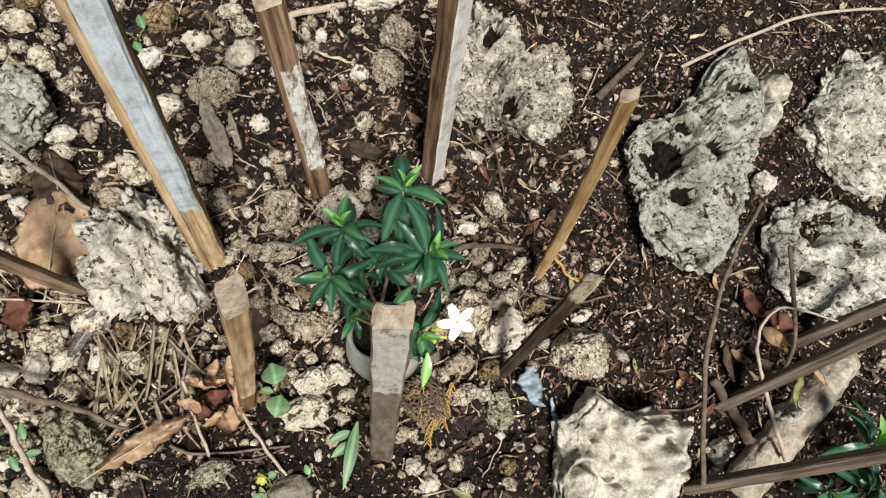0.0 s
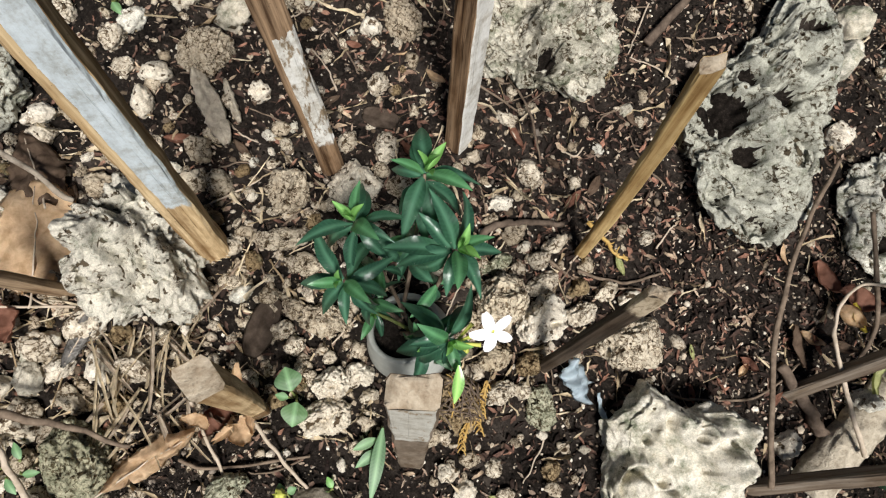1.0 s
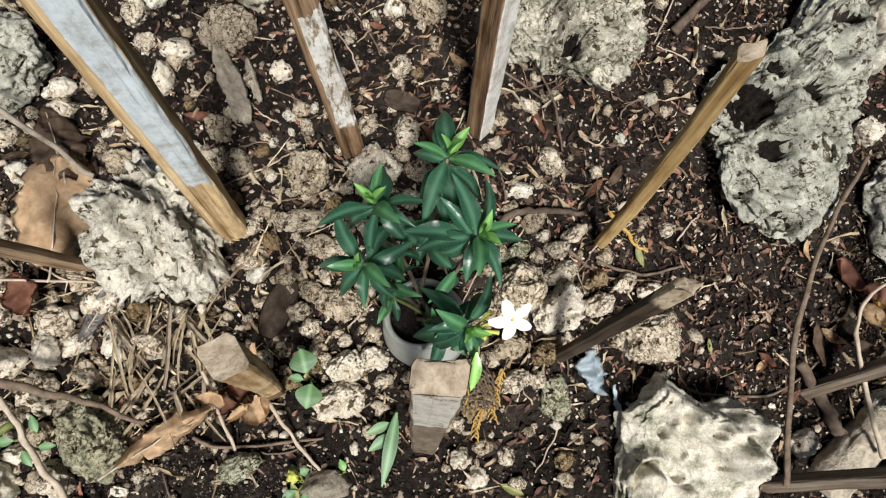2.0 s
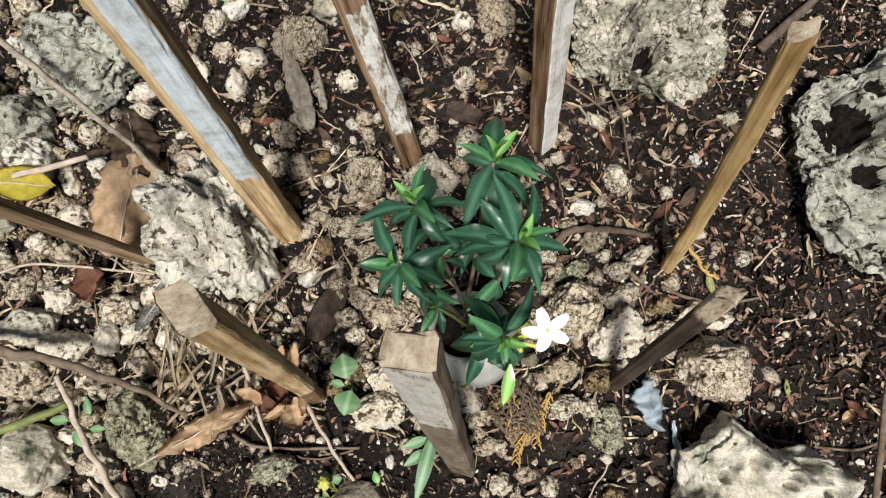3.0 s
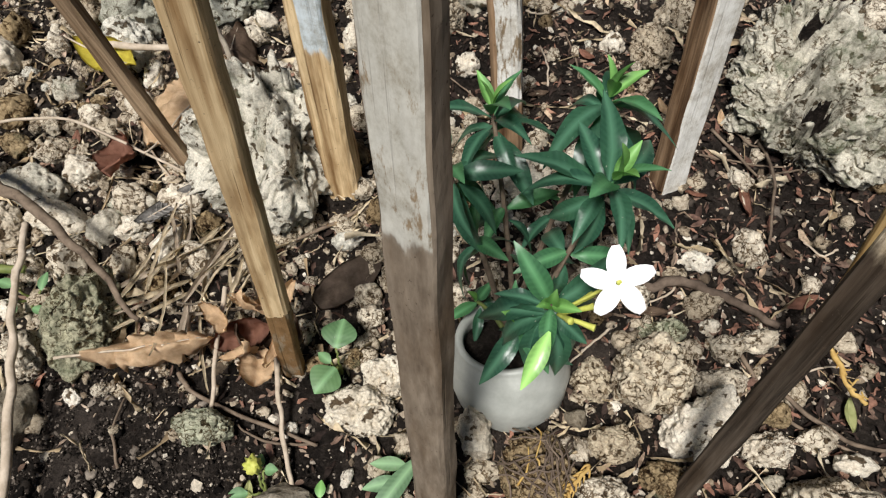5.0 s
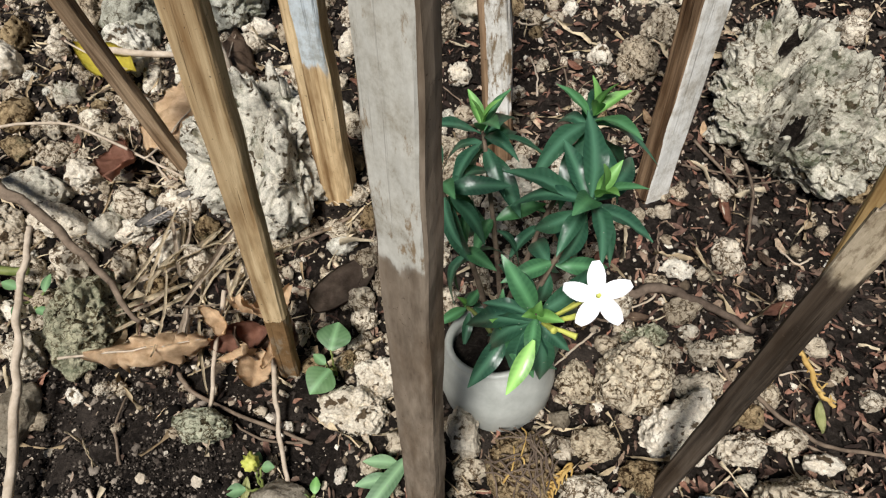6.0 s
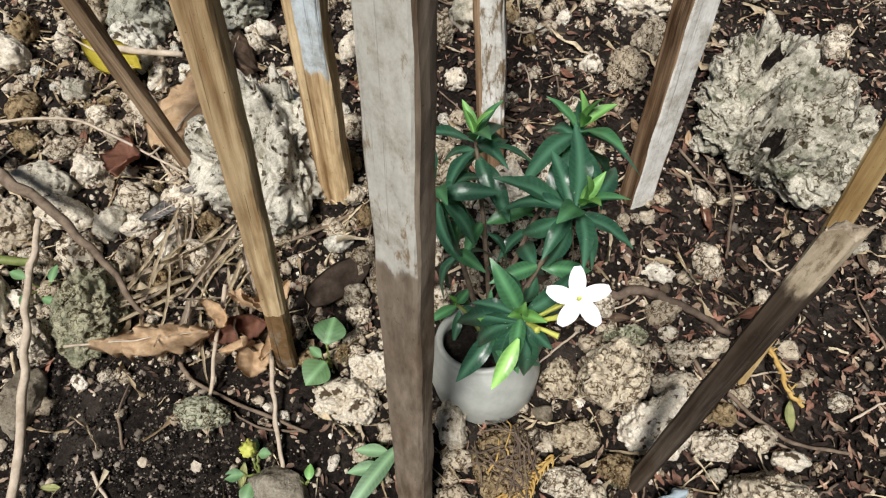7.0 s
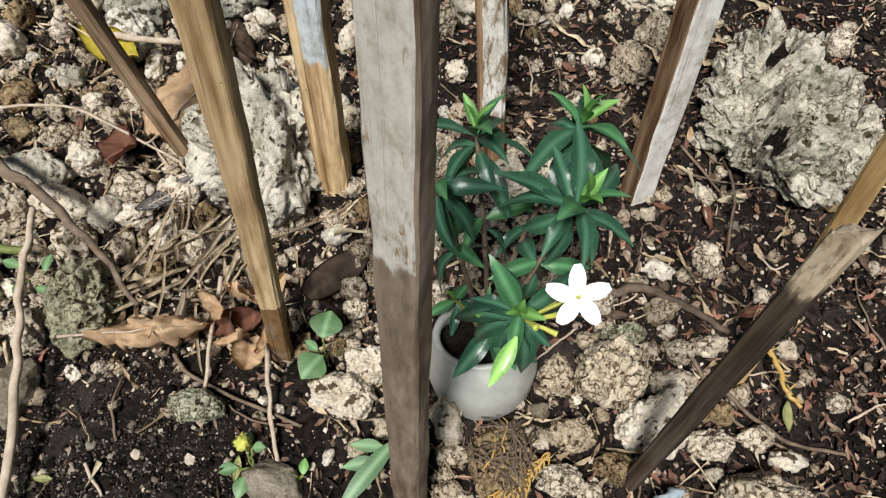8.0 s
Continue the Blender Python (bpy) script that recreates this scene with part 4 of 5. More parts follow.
# ---- stakes ----
def stake(base, top, w, d, face, mat, label, cut=(0.2, 0.1), bow=0.0, chip=0.006):
    """A split wooden slat driven into the soil. base and top: its axis; face: azimuth of its broad face; cut: the top's slope along width and depth."""
    seeds[0] += 1
    b, t = Vector(base), Vector(top)
    axis_z = (t - b).normalized()
    out = Vector((math.cos(radians(face)), math.sin(radians(face)), 0))
    y_ = -(out - axis_z * out.dot(axis_z)).normalized()
    x_ = y_.cross(axis_z)
    m = Matrix((x_, y_, axis_z)).transposed().to_4x4()
    m.translation = b
    L, n = (t - b).length, 44
    root = new("wooden_stake")
    root.matrix_basis = m
    tagged(root, label, "stake", "stakes round the potted plant")
    c = min(w, d) * 0.14
    prof = []
    hw, hd = w / 2, d / 2
    for sx, sy in ((-1, -1), (1, -1), (1, 1), (-1, 1)):
        e = [(sx * (hw - c), sy * hd), (sx * hw, sy * (hd - c))]
        prof += e if sx * sy < 0 else e
    order = sorted(prof, key=lambda q: math.atan2(q[1], q[0]))
    mids = []
    for i, q in enumerate(order):
        r = order[(i + 1) % 8]
        mids += [q, tuple((u + v) / 2 for u, v in zip(q, r))]
    bm = bmesh.new()
    rings = []
    sd_ = seeds[0] * 4.7
    for i in range(n + 1):
        s = i / n
        ring = []
        for j, (px, py) in enumerate(mids):
            k = 1 + 0.07 * noise.noise(Vector((px * 90, py * 90 + sd_, s * L * 14))) + 0.05 * noise.noise(Vector((j * 2.3, sd_, s * L * 40)))
            z = s * L
            if i == n:
                z += px * cut[0] + py * cut[1] + chip * noise.noise(Vector((px * 300, py * 300, sd_)))
            elif s > 0.9:
                z += (px * cut[0] + py * cut[1]) * (s - 0.9) / 0.1
            off = bow * math.sin(math.pi * s) + 0.0012 * noise.noise(Vector((sd_, s * L * 18, 0)))
            ring.append(bm.verts.new((px * k + off, py * k, z)))
        rings.append(ring)
    for a, b2 in zip(rings, rings[1:]):
        for j in range(16):
            bm.faces.new((a[j], a[(j + 1) % 16], b2[(j + 1) % 16], b2[j]))
    bm.faces.new(rings[0][::-1])
    part("shaft", bm, mat, root, smooth=False)
    bm = bmesh.new()             # the rough cut end, a little domed and splintered
    rs = random.Random(seeds[0])
    outer = [bm.verts.new(v) for v in [(px * 0.985, py * 0.985, L + px * cut[0] + py * cut[1] + chip * noise.noise(Vector((px * 300, py * 300, sd_))) - 0.0006) for px, py in mids]]
    loops = [outer]
    for q in (0.75, 0.45, 0.2):
        loops.append([bm.verts.new((px * q, py * q, L + (px * cut[0] + py * cut[1]) * q + 0.0008 + rs.uniform(-0.0007, 0.0011))) for px, py in mids])
    for a, b2 in zip(loops, loops[1:]):
        for j in range(16):
            bm.faces.new((a[j], a[(j + 1) % 16], b2[(j + 1) % 16], b2[j]))
    bm.faces.new(loops[-1])
    part("cut_end", bm, SPLINTER, root, "rough pale sawn end")
    return root


BLUE_PAINT, WHITE_PAINT, GREY_PAINT = (0.68, 0.75, 0.78), (0.8, 0.79, 0.74), (0.56, 0.545, 0.48)
stake((-0.148, 0.147, -0.06), (-0.18, 0.199, 0.49), 0.032, 0.024, -72, fibre_material("bluish_painted_wood", *TAN, paint=(BLUE_PAINT, 0.225, -0.006, -0.009, 9.0, 0.3)),
      "square wooden stake with flaking pale blue paint")
stake((-0.016, 0.262, -0.06), (-0.082, 0.31, 0.345), 0.028, 0.024, -66, fibre_material("white_stained_wood", *UMBER, paint=(WHITE_PAINT, 0.13, -0.008, 0.0, 0.33, 0.44)),
      "wooden stake with stained whitish painted face")
stake((0.136, 0.305, -0.06), (0.084, 0.362, 0.42), 0.03, 0.026, -38, fibre_material("half_white_wood", *UMBER, paint=(WHITE_PAINT, 0.02, -0.0145, -0.0115, 9.0, 0.3)),
      "brown wooden stake with one white painted side")
stake((0.301, 0.18, -0.05), (0.2245, 0.2115, 0.437), 0.0145, 0.01, -95, fibre_material("golden_split_bamboo", (0.6, 0.45, 0.22), (0.36, 0.23, 0.09)),
      "thin golden-brown split bamboo stake", (0.5, 0.2), 0.004)
stake((0.25, 0.032, -0.05), (0.228, 0.079, 0.352), 0.014, 0.0115, -120, fibre_material("dark_weathered_wood", (0.115, 0.09, 0.068), (0.036, 0.028, 0.021), paint=((0.62, 0.52, 0.37), 0.365, -0.02, 0.02, 9.0, 0.4)),
      "dark weathered split stake with pale top", (0.7, 0.3), 0.0, 0.012)
stake((0.098, -0.085, -0.05), (0.0455, 0.0035, 0.477), 0.027, 0.016, -92, fibre_material("grey_weathered_slat", (0.27, 0.22, 0.165), (0.15, 0.118, 0.086), along=26, across=110, paint=(GREY_PAINT, 0.385, -0.03, -0.007, 9.0, 0.36), lines=0.35),
      "flat grey weathered wooden slat with splintered top", (0.35, 0.6), 0.0, 0.008)
stake((-0.083, -0.034, -0.05), (-0.0505, 0.0045, 0.482), 0.0175, 0.014, -60, fibre_material("tan_split_wood", *TAN, paint=((0.26, 0.155, 0.07), -0.5, -0.05, 0.05, 0.16, 0.42)),
      "tan split wooden stake with slanting pale cut top", (0.3, 2.6), 0.002)
stake((-0.297, 0.0925, -0.05), (-0.3685, 0.0775, 0.4), 0.018, 0.011, -70, fibre_material("umber_split_wood", (0.42, 0.31, 0.2), (0.16, 0.108, 0.066)), "dark brown split wooden stake leaning outward")
stake((0.5, -0.103, -0.04), (0.71, -0.012, 0.3), 0.024, 0.014, -60, fibre_material("grey_slat", *OLD), "grey weathered slat leaning beside another plant")
stake((0.577, 0.018, -0.03), (0.72, 0.16, 0.35), 0.024, 0.014, -50, fibre_material("grey_brown_slat", *OLD), "grey-brown weathered slat leaning beside another plant")
stake((0.7, 0.12, -0.03), (0.85, 0.23, 0.3), 0.022, 0.014, -50, fibre_material("brown_slat", *OLD), "brown weathered slat leaning beside another plant")


# ---- plants ----
def blade(L, W, droop, fold, seed, wave=0.04):
    """A lance-shaped leaf along +y from the origin, folded along its rib."""
    bm = bmesh.new()
    n, rows = 14, []
    for i in range(n):
        u = i / (n - 1)
        w = W / 2 * math.sin(math.pi * min(max(u, 0.02), 1.0) ** 0.9) ** 0.95 * (1.06 - 0.12 * u) + 0.0003
        y = L * u * (1 - 0.12 * droop * u)
        z = -droop * L * 0.55 * u * u + 0.06 * L * math.sin(u * 3)
        row = []
        for k in (-1, -0.5, 0, 0.5, 1):
            zz = z + fold * abs(k) ** 1.3 * w + wave * W * noise.noise(Vector((k * 1.5, u * 5, seed)))
            row.append(bm.verts.new((k * w, y, zz)))
        rows.append(row)
    for a, b in zip(rows, rows[1:]):
        for k in range(4):
            bm.faces.new((a[k], a[k + 1], b[k + 1], b[k]))
    return bm


GROWN = [mesh_from("leaf", blade(0.06, 0.017, dr, fo, i, 0.13), LEAF) for i, (dr, fo) in enumerate(((0.6, 0.2), (0.9, 0.28), (1.3, 0.16), (0.35, 0.34), (1.05, 0.1)))]
MID = [mesh_from("leaf", blade(0.052, 0.0155, dr, fo, i + 5, 0.1), MIDLEAF) for i, (dr, fo) in enumerate(((0.2, 0.35), (0.45, 0.3)))]
FRESH = [mesh_from("leaf", blade(0.034, 0.0105, dr, fo, i + 9), YOUNG) for i, (dr, fo) in enumerate(((0.05, 0.6), (0.3, 0.5)))]


def whorl(parent, c, up, n, size, seed, young=4, spin=0.0, lowest=-25, first=45):
    rs = random.Random(seed)
    up = Vector(up).normalized()
    side = up.cross(Vector((0.3, 1, 0.2))).normalized()
    fwd = up.cross(side)
    for i in range(n):
        q = i / max(1, n - 1)
        fresh = i < young
        a = radians(spin + i * 137.5 + rs.uniform(-22, 22))
        el = radians((78 - 12 * i) if fresh else first + (lowest - first) * ((i - young) / max(1, n - young - 1)) + rs.uniform(-20, 20))
        d = (side * math.cos(a) + fwd * math.sin(a)) * math.cos(el) + up * math.sin(el)
        nrm = (up - d * up.dot(d))
        nrm = nrm.normalized() if nrm.length > 1e-3 else side
        x_ = d.cross(nrm)
        m = Matrix((x_, d, nrm)).transposed().to_4x4()
        base = Vector(c) - up * (0.003 + 0.024 * max(0.0, (i - young) / n) if not fresh else 0) + d * 0.002
        m.translation = base
        s = size * (rs.uniform(0.66, 1.12) if not fresh else rs.uniform(0.7, 1.15))
        me = rs.choice(FRESH if fresh else MID if i < young + 2 else GROWN)
        if not fresh:
            m = m @ pose(0, 0, 0, 0, rs.uniform(-28, 28), rs.uniform(-14, 14))
        part("leaf", me, None, parent, m=m @ Matrix.Diagonal((s, s, s, 1)))


def petal_mesh():
    bm = bmesh.new()
    rows = []
    for i in range(8):
        u = i / 7
        w = 0.0057 * (0.2 + 0.78 * math.sin(math.pi * (0.05 + 0.91 * u)) ** 0.7)
        row = [bm.verts.new((k * w + 0.002 * u * u, 0.0195 * u, 0.0018 * math.sin(u * 3) - 0.0008 * abs(k) - 0.002 * u * u)) for k in (-1, -0.5, 0, 0.5, 1)]
        rows.append(row)
    for a, b in zip(rows, rows[1:]):
        for k in range(4):
            bm.faces.new((a[k], a[k + 1], b[k + 1], b[k]))
    return mesh_from("petal", bm, PETAL)


def belly_pot(base, belly, rim, h, thick, sides=48):
    """An open round-bellied pot: foot, belly, drawn-in shoulder, rolled rim, inner wall and bottom."""
    prof = [(0, 0), (base, 0), (base + 0.005, 0.008), (belly - 0.002, 0.024), (belly, 0.034), (belly - 0.001, 0.041), (belly - 0.003, 0.052), (rim + 0.0055, h - 0.009), (rim + 0.0035, h - 0.006), (rim + 0.0032, h - 0.003), (rim + 0.003, h - 0.001), (rim + 0.0012, h),
            (rim - thick, h - 0.001), (rim - thick - 0.001, h - 0.006), (belly - 2 * thick, 0.04), (base - thick, 0.006), (0, 0.006)]
    bm = bmesh.new()
    rings = []
    for r, z in prof:
        rings.append([bm.verts.new((r * math.cos(2 * math.pi * k / sides), r * math.sin(2 * math.pi * k / sides), z)) for k in range(sides)] if r else [bm.verts.new((0, 0, z))])
    for a, b in zip(rings, rings[1:]):
        for k in range(sides):
            j = (k + 1) % sides
            if len(a) == 1:
                bm.faces.new((a[0], b[j], b[k]))
            elif len(b) == 1:
                bm.faces.new((a[k], a[j], b[0]))
            else:
                bm.faces.new((a[k], a[j], b[j], b[k]))
    return bm


PX, PY = 0.09, 0.066
plant = tagged(new("potted_plant"), "small white-flowered shrub in a pale plastic pot among stones", "potted plant")
plant.matrix_basis = pose(PX, PY, -0.03)
POT_LEAN = pose(0.003, -0.016, 0, -16, -16, 0)      # the pot has sunk askew
part("pot", belly_pot(0.042, 0.0515, 0.0395, 0.075, 0.0026), POT, plant, "pale grey-green round-bellied pot sunk among stones", m=POT_LEAN)
bm = bmesh.new()
bmesh.ops.create_circle(bm, cap_ends=True, cap_tris=True, segments=40, radius=0.037)
bmesh.ops.subdivide_edges(bm, edges=bm.edges[:], cuts=3, use_grid_fill=True)
for v in bm.verts:
    v.co.z = 0.06 + 0.006 * noise.noise(v.co * 90)
part("potting_soil", bm, SOIL, plant, "dark potting soil", m=POT_LEAN)


def local(p):
    return (p[0] - PX, p[1] - PY, p[2] + 0.03)


HEADS = (((0.105, 0.13, 0.203), (0.2, -0.05, 1), 17, 1.0, 20, 3), ((0.009, 0.151, 0.193), (-0.25, 0.15, 1), 16, 0.95, 70, 3), ((0.003, 0.096, 0.19), (-0.4, -0.15, 1), 14, 0.92, 130, 2),
         ((0.073, 0.206, 0.188), (0.05, 0.25, 1), 17, 1.0, 200, 4), ((0.106, 0.049, 0.17), (0.1, -0.35, 1), 11, 0.85, 300, 3), ((0.088, 0.05, 0.125), (-0.15, -0.4, 1), 8, 0.85, 40, 1), ((0.038, 0.084, 0.042), (-0.15, -0.2, 1), 9, 0.6, 10, 2))
for i, (c, up, n, size, spin, young) in enumerate(HEADS):
    c = Vector(local(c))
    foot = Vector((-0.014 + 0.007 * math.cos(i), 0.004 + 0.007 * math.sin(i), 0.054))
    mid = foot.lerp(c, 0.5) + Vector((0, 0, 0.012))
    part("stem", tube([foot, mid, c - Vector(up).normalized() * 0.004], 0.0026, 0.0016, i, 7, 0.25, 9, 0.0009), TWIG if i < 6 else GREEN_STEM, plant, "thin woody stem")
    whorl(plant, c, up, n, size, 40 + i, young, spin, -38)
    if i == 4:               # long leaves drooping over the rim
        for az, el, s in ((172, -12, 0.9), (-168, -30, 1.05), (-148, -44, 1.05), (-116, -50, 1.0), (-92, -60, 1.0), (-68, -50, 0.95), (-40, -36, 0.95), (-8, -30, 0.9)):
            d = Vector((math.cos(radians(az)) * math.cos(radians(el)), math.sin(radians(az)) * math.cos(radians(el)), math.sin(radians(el))))
            nrm = (Vector((0, 0, 1)) - d * d.z).normalized()
            m = Matrix((d.cross(nrm), d, nrm)).transposed().to_4x4()
            m.translation = c - Vector((0, 0, 0.012))
            part("leaf", GROWN[(az + 165) // 23 % 4], None, plant, m=m @ Matrix.Diagonal((s, s, s, 1)))
    if i < 5:
        low = foot.lerp(c, 0.62) + Vector((0, 0, 0.008))
        whorl(plant, low, (up[0], up[1], 1.2), 5, size * 0.85, 80 + i, 0, spin + 60, -35, 10)
d_ = Vector((0.02, -0.93, -0.35)).normalized()
n_ = Vector((0.25, -0.25, 1))
n_ = (n_ - d_ * n_.dot(d_)).normalized()
pm = Matrix((d_.cross(n_), d_, n_)).transposed().to_4x4()
pm.translation = Vector(local((0.114, 0.027, 0.182)))
part("leaf", mesh_from("leaf", blade(0.039, 0.0112, 0.15, 0.3, 33), PALELEAF), None, plant, "young pale green leaf", m=pm)
flower = new("flower")
flower.parent = plant
fc = Vector(local((0.137, 0.056, 0.218)))
fn = Vector((0.12, -0.55, 0.83)).normalized()
fx = fn.cross(Vector((0, 0, 1))).normalized()
fm = Matrix((fx, fn.cross(fx), fn)).transposed().to_4x4()
fm.translation = fc
flower.matrix_basis = fm
tagged(flower, "white five-petalled star flower")
petal = petal_mesh()
for k in range(5):
    part("petal", petal, None, flower, m=pose(0, 0, 0, 0, 0, 72 * k - 12) @ pose(0, 0.0012, 0, 4, 6, 0))
part("tube", tube([(0, 0, 0.0005), (0, 0, -0.008), tuple(fm.inverted() @ Vector(local((0.112, 0.048, 0.168))))], 0.0014, 0.001, 5, 8, 0.1, 8, 0.0003), BUD, flower, "yellow-green flower tube")
for k, (bx, by, bz) in enumerate(((0.13, 0.056, 0.18), (0.136, 0.047, 0.172), (0.126, 0.066, 0.176), (0.122, 0.04, 0.18))):
    part("bud", tube([local((0.112, 0.048, 0.164)), local((0.4 * 0.112 + 0.6 * bx, 0.4 * 0.048 + 0.6 * by, 0.4 * 0.164 + 0.6 * bz)), local((bx, by, bz))], 0.001, 0.0023, k, 8, 0.15, 6, 0.0003), BUD, plant, "small yellow-green flower bud")

neighbour = tagged(new("shrub"), "dark green leafy shrub standing behind slats", "plant")
neighbour.matrix_basis = pose(0.73, -0.03, gz(0.73, -0.03))
part("stem", tube([(0, 0, -0.02), (0, 0.004, 0.05), (-0.006, 0.008, 0.1)], 0.003, 0.002, 3), TWIG, neighbour)
whorl(neighbour, Vector((-0.006, 0.008, 0.105)), (-0.1, 0.2, 1), 14, 1.25, 5, 3, 30)
whorl(neighbour, Vector((0.05, -0.05, 0.06)), (0.3, -0.2, 1), 12, 1.2, 6, 2, 90)
whorl(neighbour, Vector((-0.03, -0.06, 0.05)), (-0.2, -0.3, 1), 9, 1.0, 7, 2, 10)


# ---- larger single leaves and small finds ----
def sheet(L, W, bend, roll_, crumple, seed, nu=26, nv=14, taper=0.75, ragged=0.06):
    """A dry broad leaf: curled, wrinkled and ragged at its edge, about 0.6 mm thick."""
    bm = bmesh.new()
    rows = []
    for i in range(nu):
        u = i / (nu - 1)
        w = W / 2 * math.sin(math.pi * min(max(u, 0.02), 0.98)) ** taper
        row = []
        for j in range(nv):
            k = 2 * j / (nv - 1) - 1
            e = 1 + ragged * noise.noise(Vector((u * 14, k * 2, seed))) * abs(k)
            x, y = k * w * e, L * (u - 0.5)
            z = bend * L * (u - 0.5) ** 2 + roll_ * W * k * k * 0.5 + crumple * noise.noise(Vector((x * 38, y * 38, seed))) + 0.6 * crumple * noise.noise(Vector((x * 120, y * 120, seed))) - 0.0015 * math.exp(-(k * 9) ** 2)
            row.append(bm.verts.new((x, y, z)))
        rows.append(row)
    for a, b in zip(rows, rows[1:]):
        for j in range(nv - 1):
            bm.faces.new((a[j], a[j + 1], b[j + 1], b[j]))
    bmesh.ops.solidify(bm, geom=bm.faces[:], thickness=0.0006)
    return bm


def dry_leaf(x, y, z, L, W, turn, mat, label, tilt=(0, 0), bend=0.4, roll_=0.3, crumple=0.004, seed=1, name="dry_leaf", category="leaf", taper=0.75, ragged=0.06):
    ob = part(name, sheet(L, W, bend, roll_, crumple, seed, taper=taper, ragged=ragged), mat, m=pose(x, y, gz(x, y) + z, tilt[0], tilt[1], turn))
    if L > 0.06 and name == "dry_leaf":
        rib = [(0, L * (u - 0.5), bend * L * (u - 0.5) ** 2 + crumple * noise.noise(Vector((0, L * (u - 0.5) * 38, seed))) + 0.0004) for u in (-0.12, 0.05, 0.2, 0.35, 0.5, 0.65, 0.8, 0.95)]
        part("midrib", tube(rib, 0.0013, 0.0005, seed, 6, 0.2, 3), PALE_TWIG, ob, "raised pale leaf rib")
    return tagged(ob, label, category)


dry_leaf(-0.338, 0.145, 0.03, 0.125, 0.088, 6, DRYLEAF, "large curled tan dry leaf beside grey rock", (6, 10), 0.35, -0.4, 0.014, 2, taper=0.32, ragged=0.25)
dry_leaf(-0.35, 0.222, 0.022, 0.09, 0.06, 26, UMBERLEAF, "crumpled brown dry leaf under a tan leaf", (-6, 8), 0.4, -0.4, 0.014, 37, taper=0.5, ragged=0.4)
dry_leaf(-0.35, 0.055, 0.028, 0.048, 0.034, 20, RUSSET, "crumpled red-brown dry leaf on rubble", (10, -20), 0.6, 0.6, 0.014, 31, ragged=0.5)
dry_leaf(-0.463, 0.152, 0.035, 0.085, 0.042, -85, YELLOW, "fallen bright yellow leaf on rubble", (0, 12), 0.5, 0.35, 0.004, 4)
dry_leaf(-0.187, -0.086, 0.036, 0.115, 0.03, -52, DRYLEAF, "long crinkled pale brown dry leaf on dead grass", (6, 12), 0.2, -1.1, 0.026, 5, ragged=0.6, taper=0.8)
dry_leaf(-0.126, -0.032, 0.03, 0.052, 0.028, -42, RUSSET, "crinkled brown dry leaf against a stake", (0, 30), 0.9, 0.9, 0.01, 6, ragged=0.4)
for k in range(11):          # peeled husk fibres round the foot of the tan stake
    dry_leaf(-0.138 + 0.05 * (k % 4) / 3, 0.012 - 0.06 * k / 10, 0.03 + 0.016 * (k % 3), 0.03 + 0.006 * (k % 4), 0.008 + 0.003 * (k % 3), -60 + 37 * k, DRYLEAF if k % 3 else UMBERLEAF, "curled strip of peeled tan husk by a stake",
             (50 - 23 * (k % 5), 30 * (k % 3) - 30), 0.9, 0.9, 0.006, 50 + k, "husk_strip", "husk", 0.5, 0.5)
dry_leaf(-0.1, -0.05, 0.02, 0.034, 0.03, 30, DRYLEAF, "pale crumpled husk beside a stake", (10, 14), 0.8, 0.5, 0.008, 66, "husk_strip", "husk", 0.5, 0.4)
dry_leaf(-0.172, 0.322, 0.022, 0.11, 0.028, 28, DRIFT, "pale flaking wedge of dead wood", (0, 4), 0.1, -0.25, 0.006, 21, "wood_chip", "wood chip", 0.45, 0.35)
dry_leaf(-0.15, 0.335, 0.01, 0.06, 0.012, 24, DRIFT, "thin flaking sliver of dead wood", (0, 20), 0.2, -0.6, 0.004, 22, "wood_chip", "wood chip", 0.45, 0.35)
dry_leaf(0.201, 0.333, 0.006, 0.052, 0.013, 28, RUSSET, "folded russet dry leaf on soil", (0, 10), 0.3, 0.5, 0.003, 7)
dry_leaf(0.281, 0.545, 0.004, 0.05, 0.016, 15, RUSSET, "folded russet dry leaf on soil", (0, 10), 0.3, 0.5, 0.003, 8)
dry_leaf(0.07, 0.29, 0.008, 0.03, 0.016, 60, RUSSET, "curled russet leaf between stones", (0, 10), 0.8, 0.6, 0.004, 9)
dry_leaf(-0.09, 0.065, 0.012, 0.075, 0.035, -18, ROOT, "dark flat piece of bark on stones", (0, 10), 0.15, 0.2, 0.004, 10, "bark_piece", "bark", taper=0.35)
dry_leaf(0.662, 0.142, 0.02, 0.06, 0.034, 70, RUSSET, "curled red-brown dead leaf by the slats", (0, 20), 0.6, 0.6, 0.006, 90)
dry_leaf(0.648, 0.124, 0.022, 0.045, 0.024, 55, DRYLEAF, "pale curled dead leaf by the slats", (0, -20), 0.5, 0.7, 0.005, 91)
dry_leaf(0.637, 0.081, 0.014, 0.04, 0.016, 80, UMBERLEAF, "folded brown dead leaf by the slats", (0, 10), 0.4, 0.6, 0.004, 92)
dry_leaf(0.579, 0.08, 0.012, 0.055, 0.016, 10, UMBERLEAF, "folded brown dead leaf by a stalk", (0, 12), 0.4, 0.6, 0.004, 93)
dry_leaf(0.669, 0.046, 0.03, 0.06, 0.018, -15, LEAFLET, "yellowed curled leaf against a log", (0, 30), 0.4, 0.6, 0.004, 94)
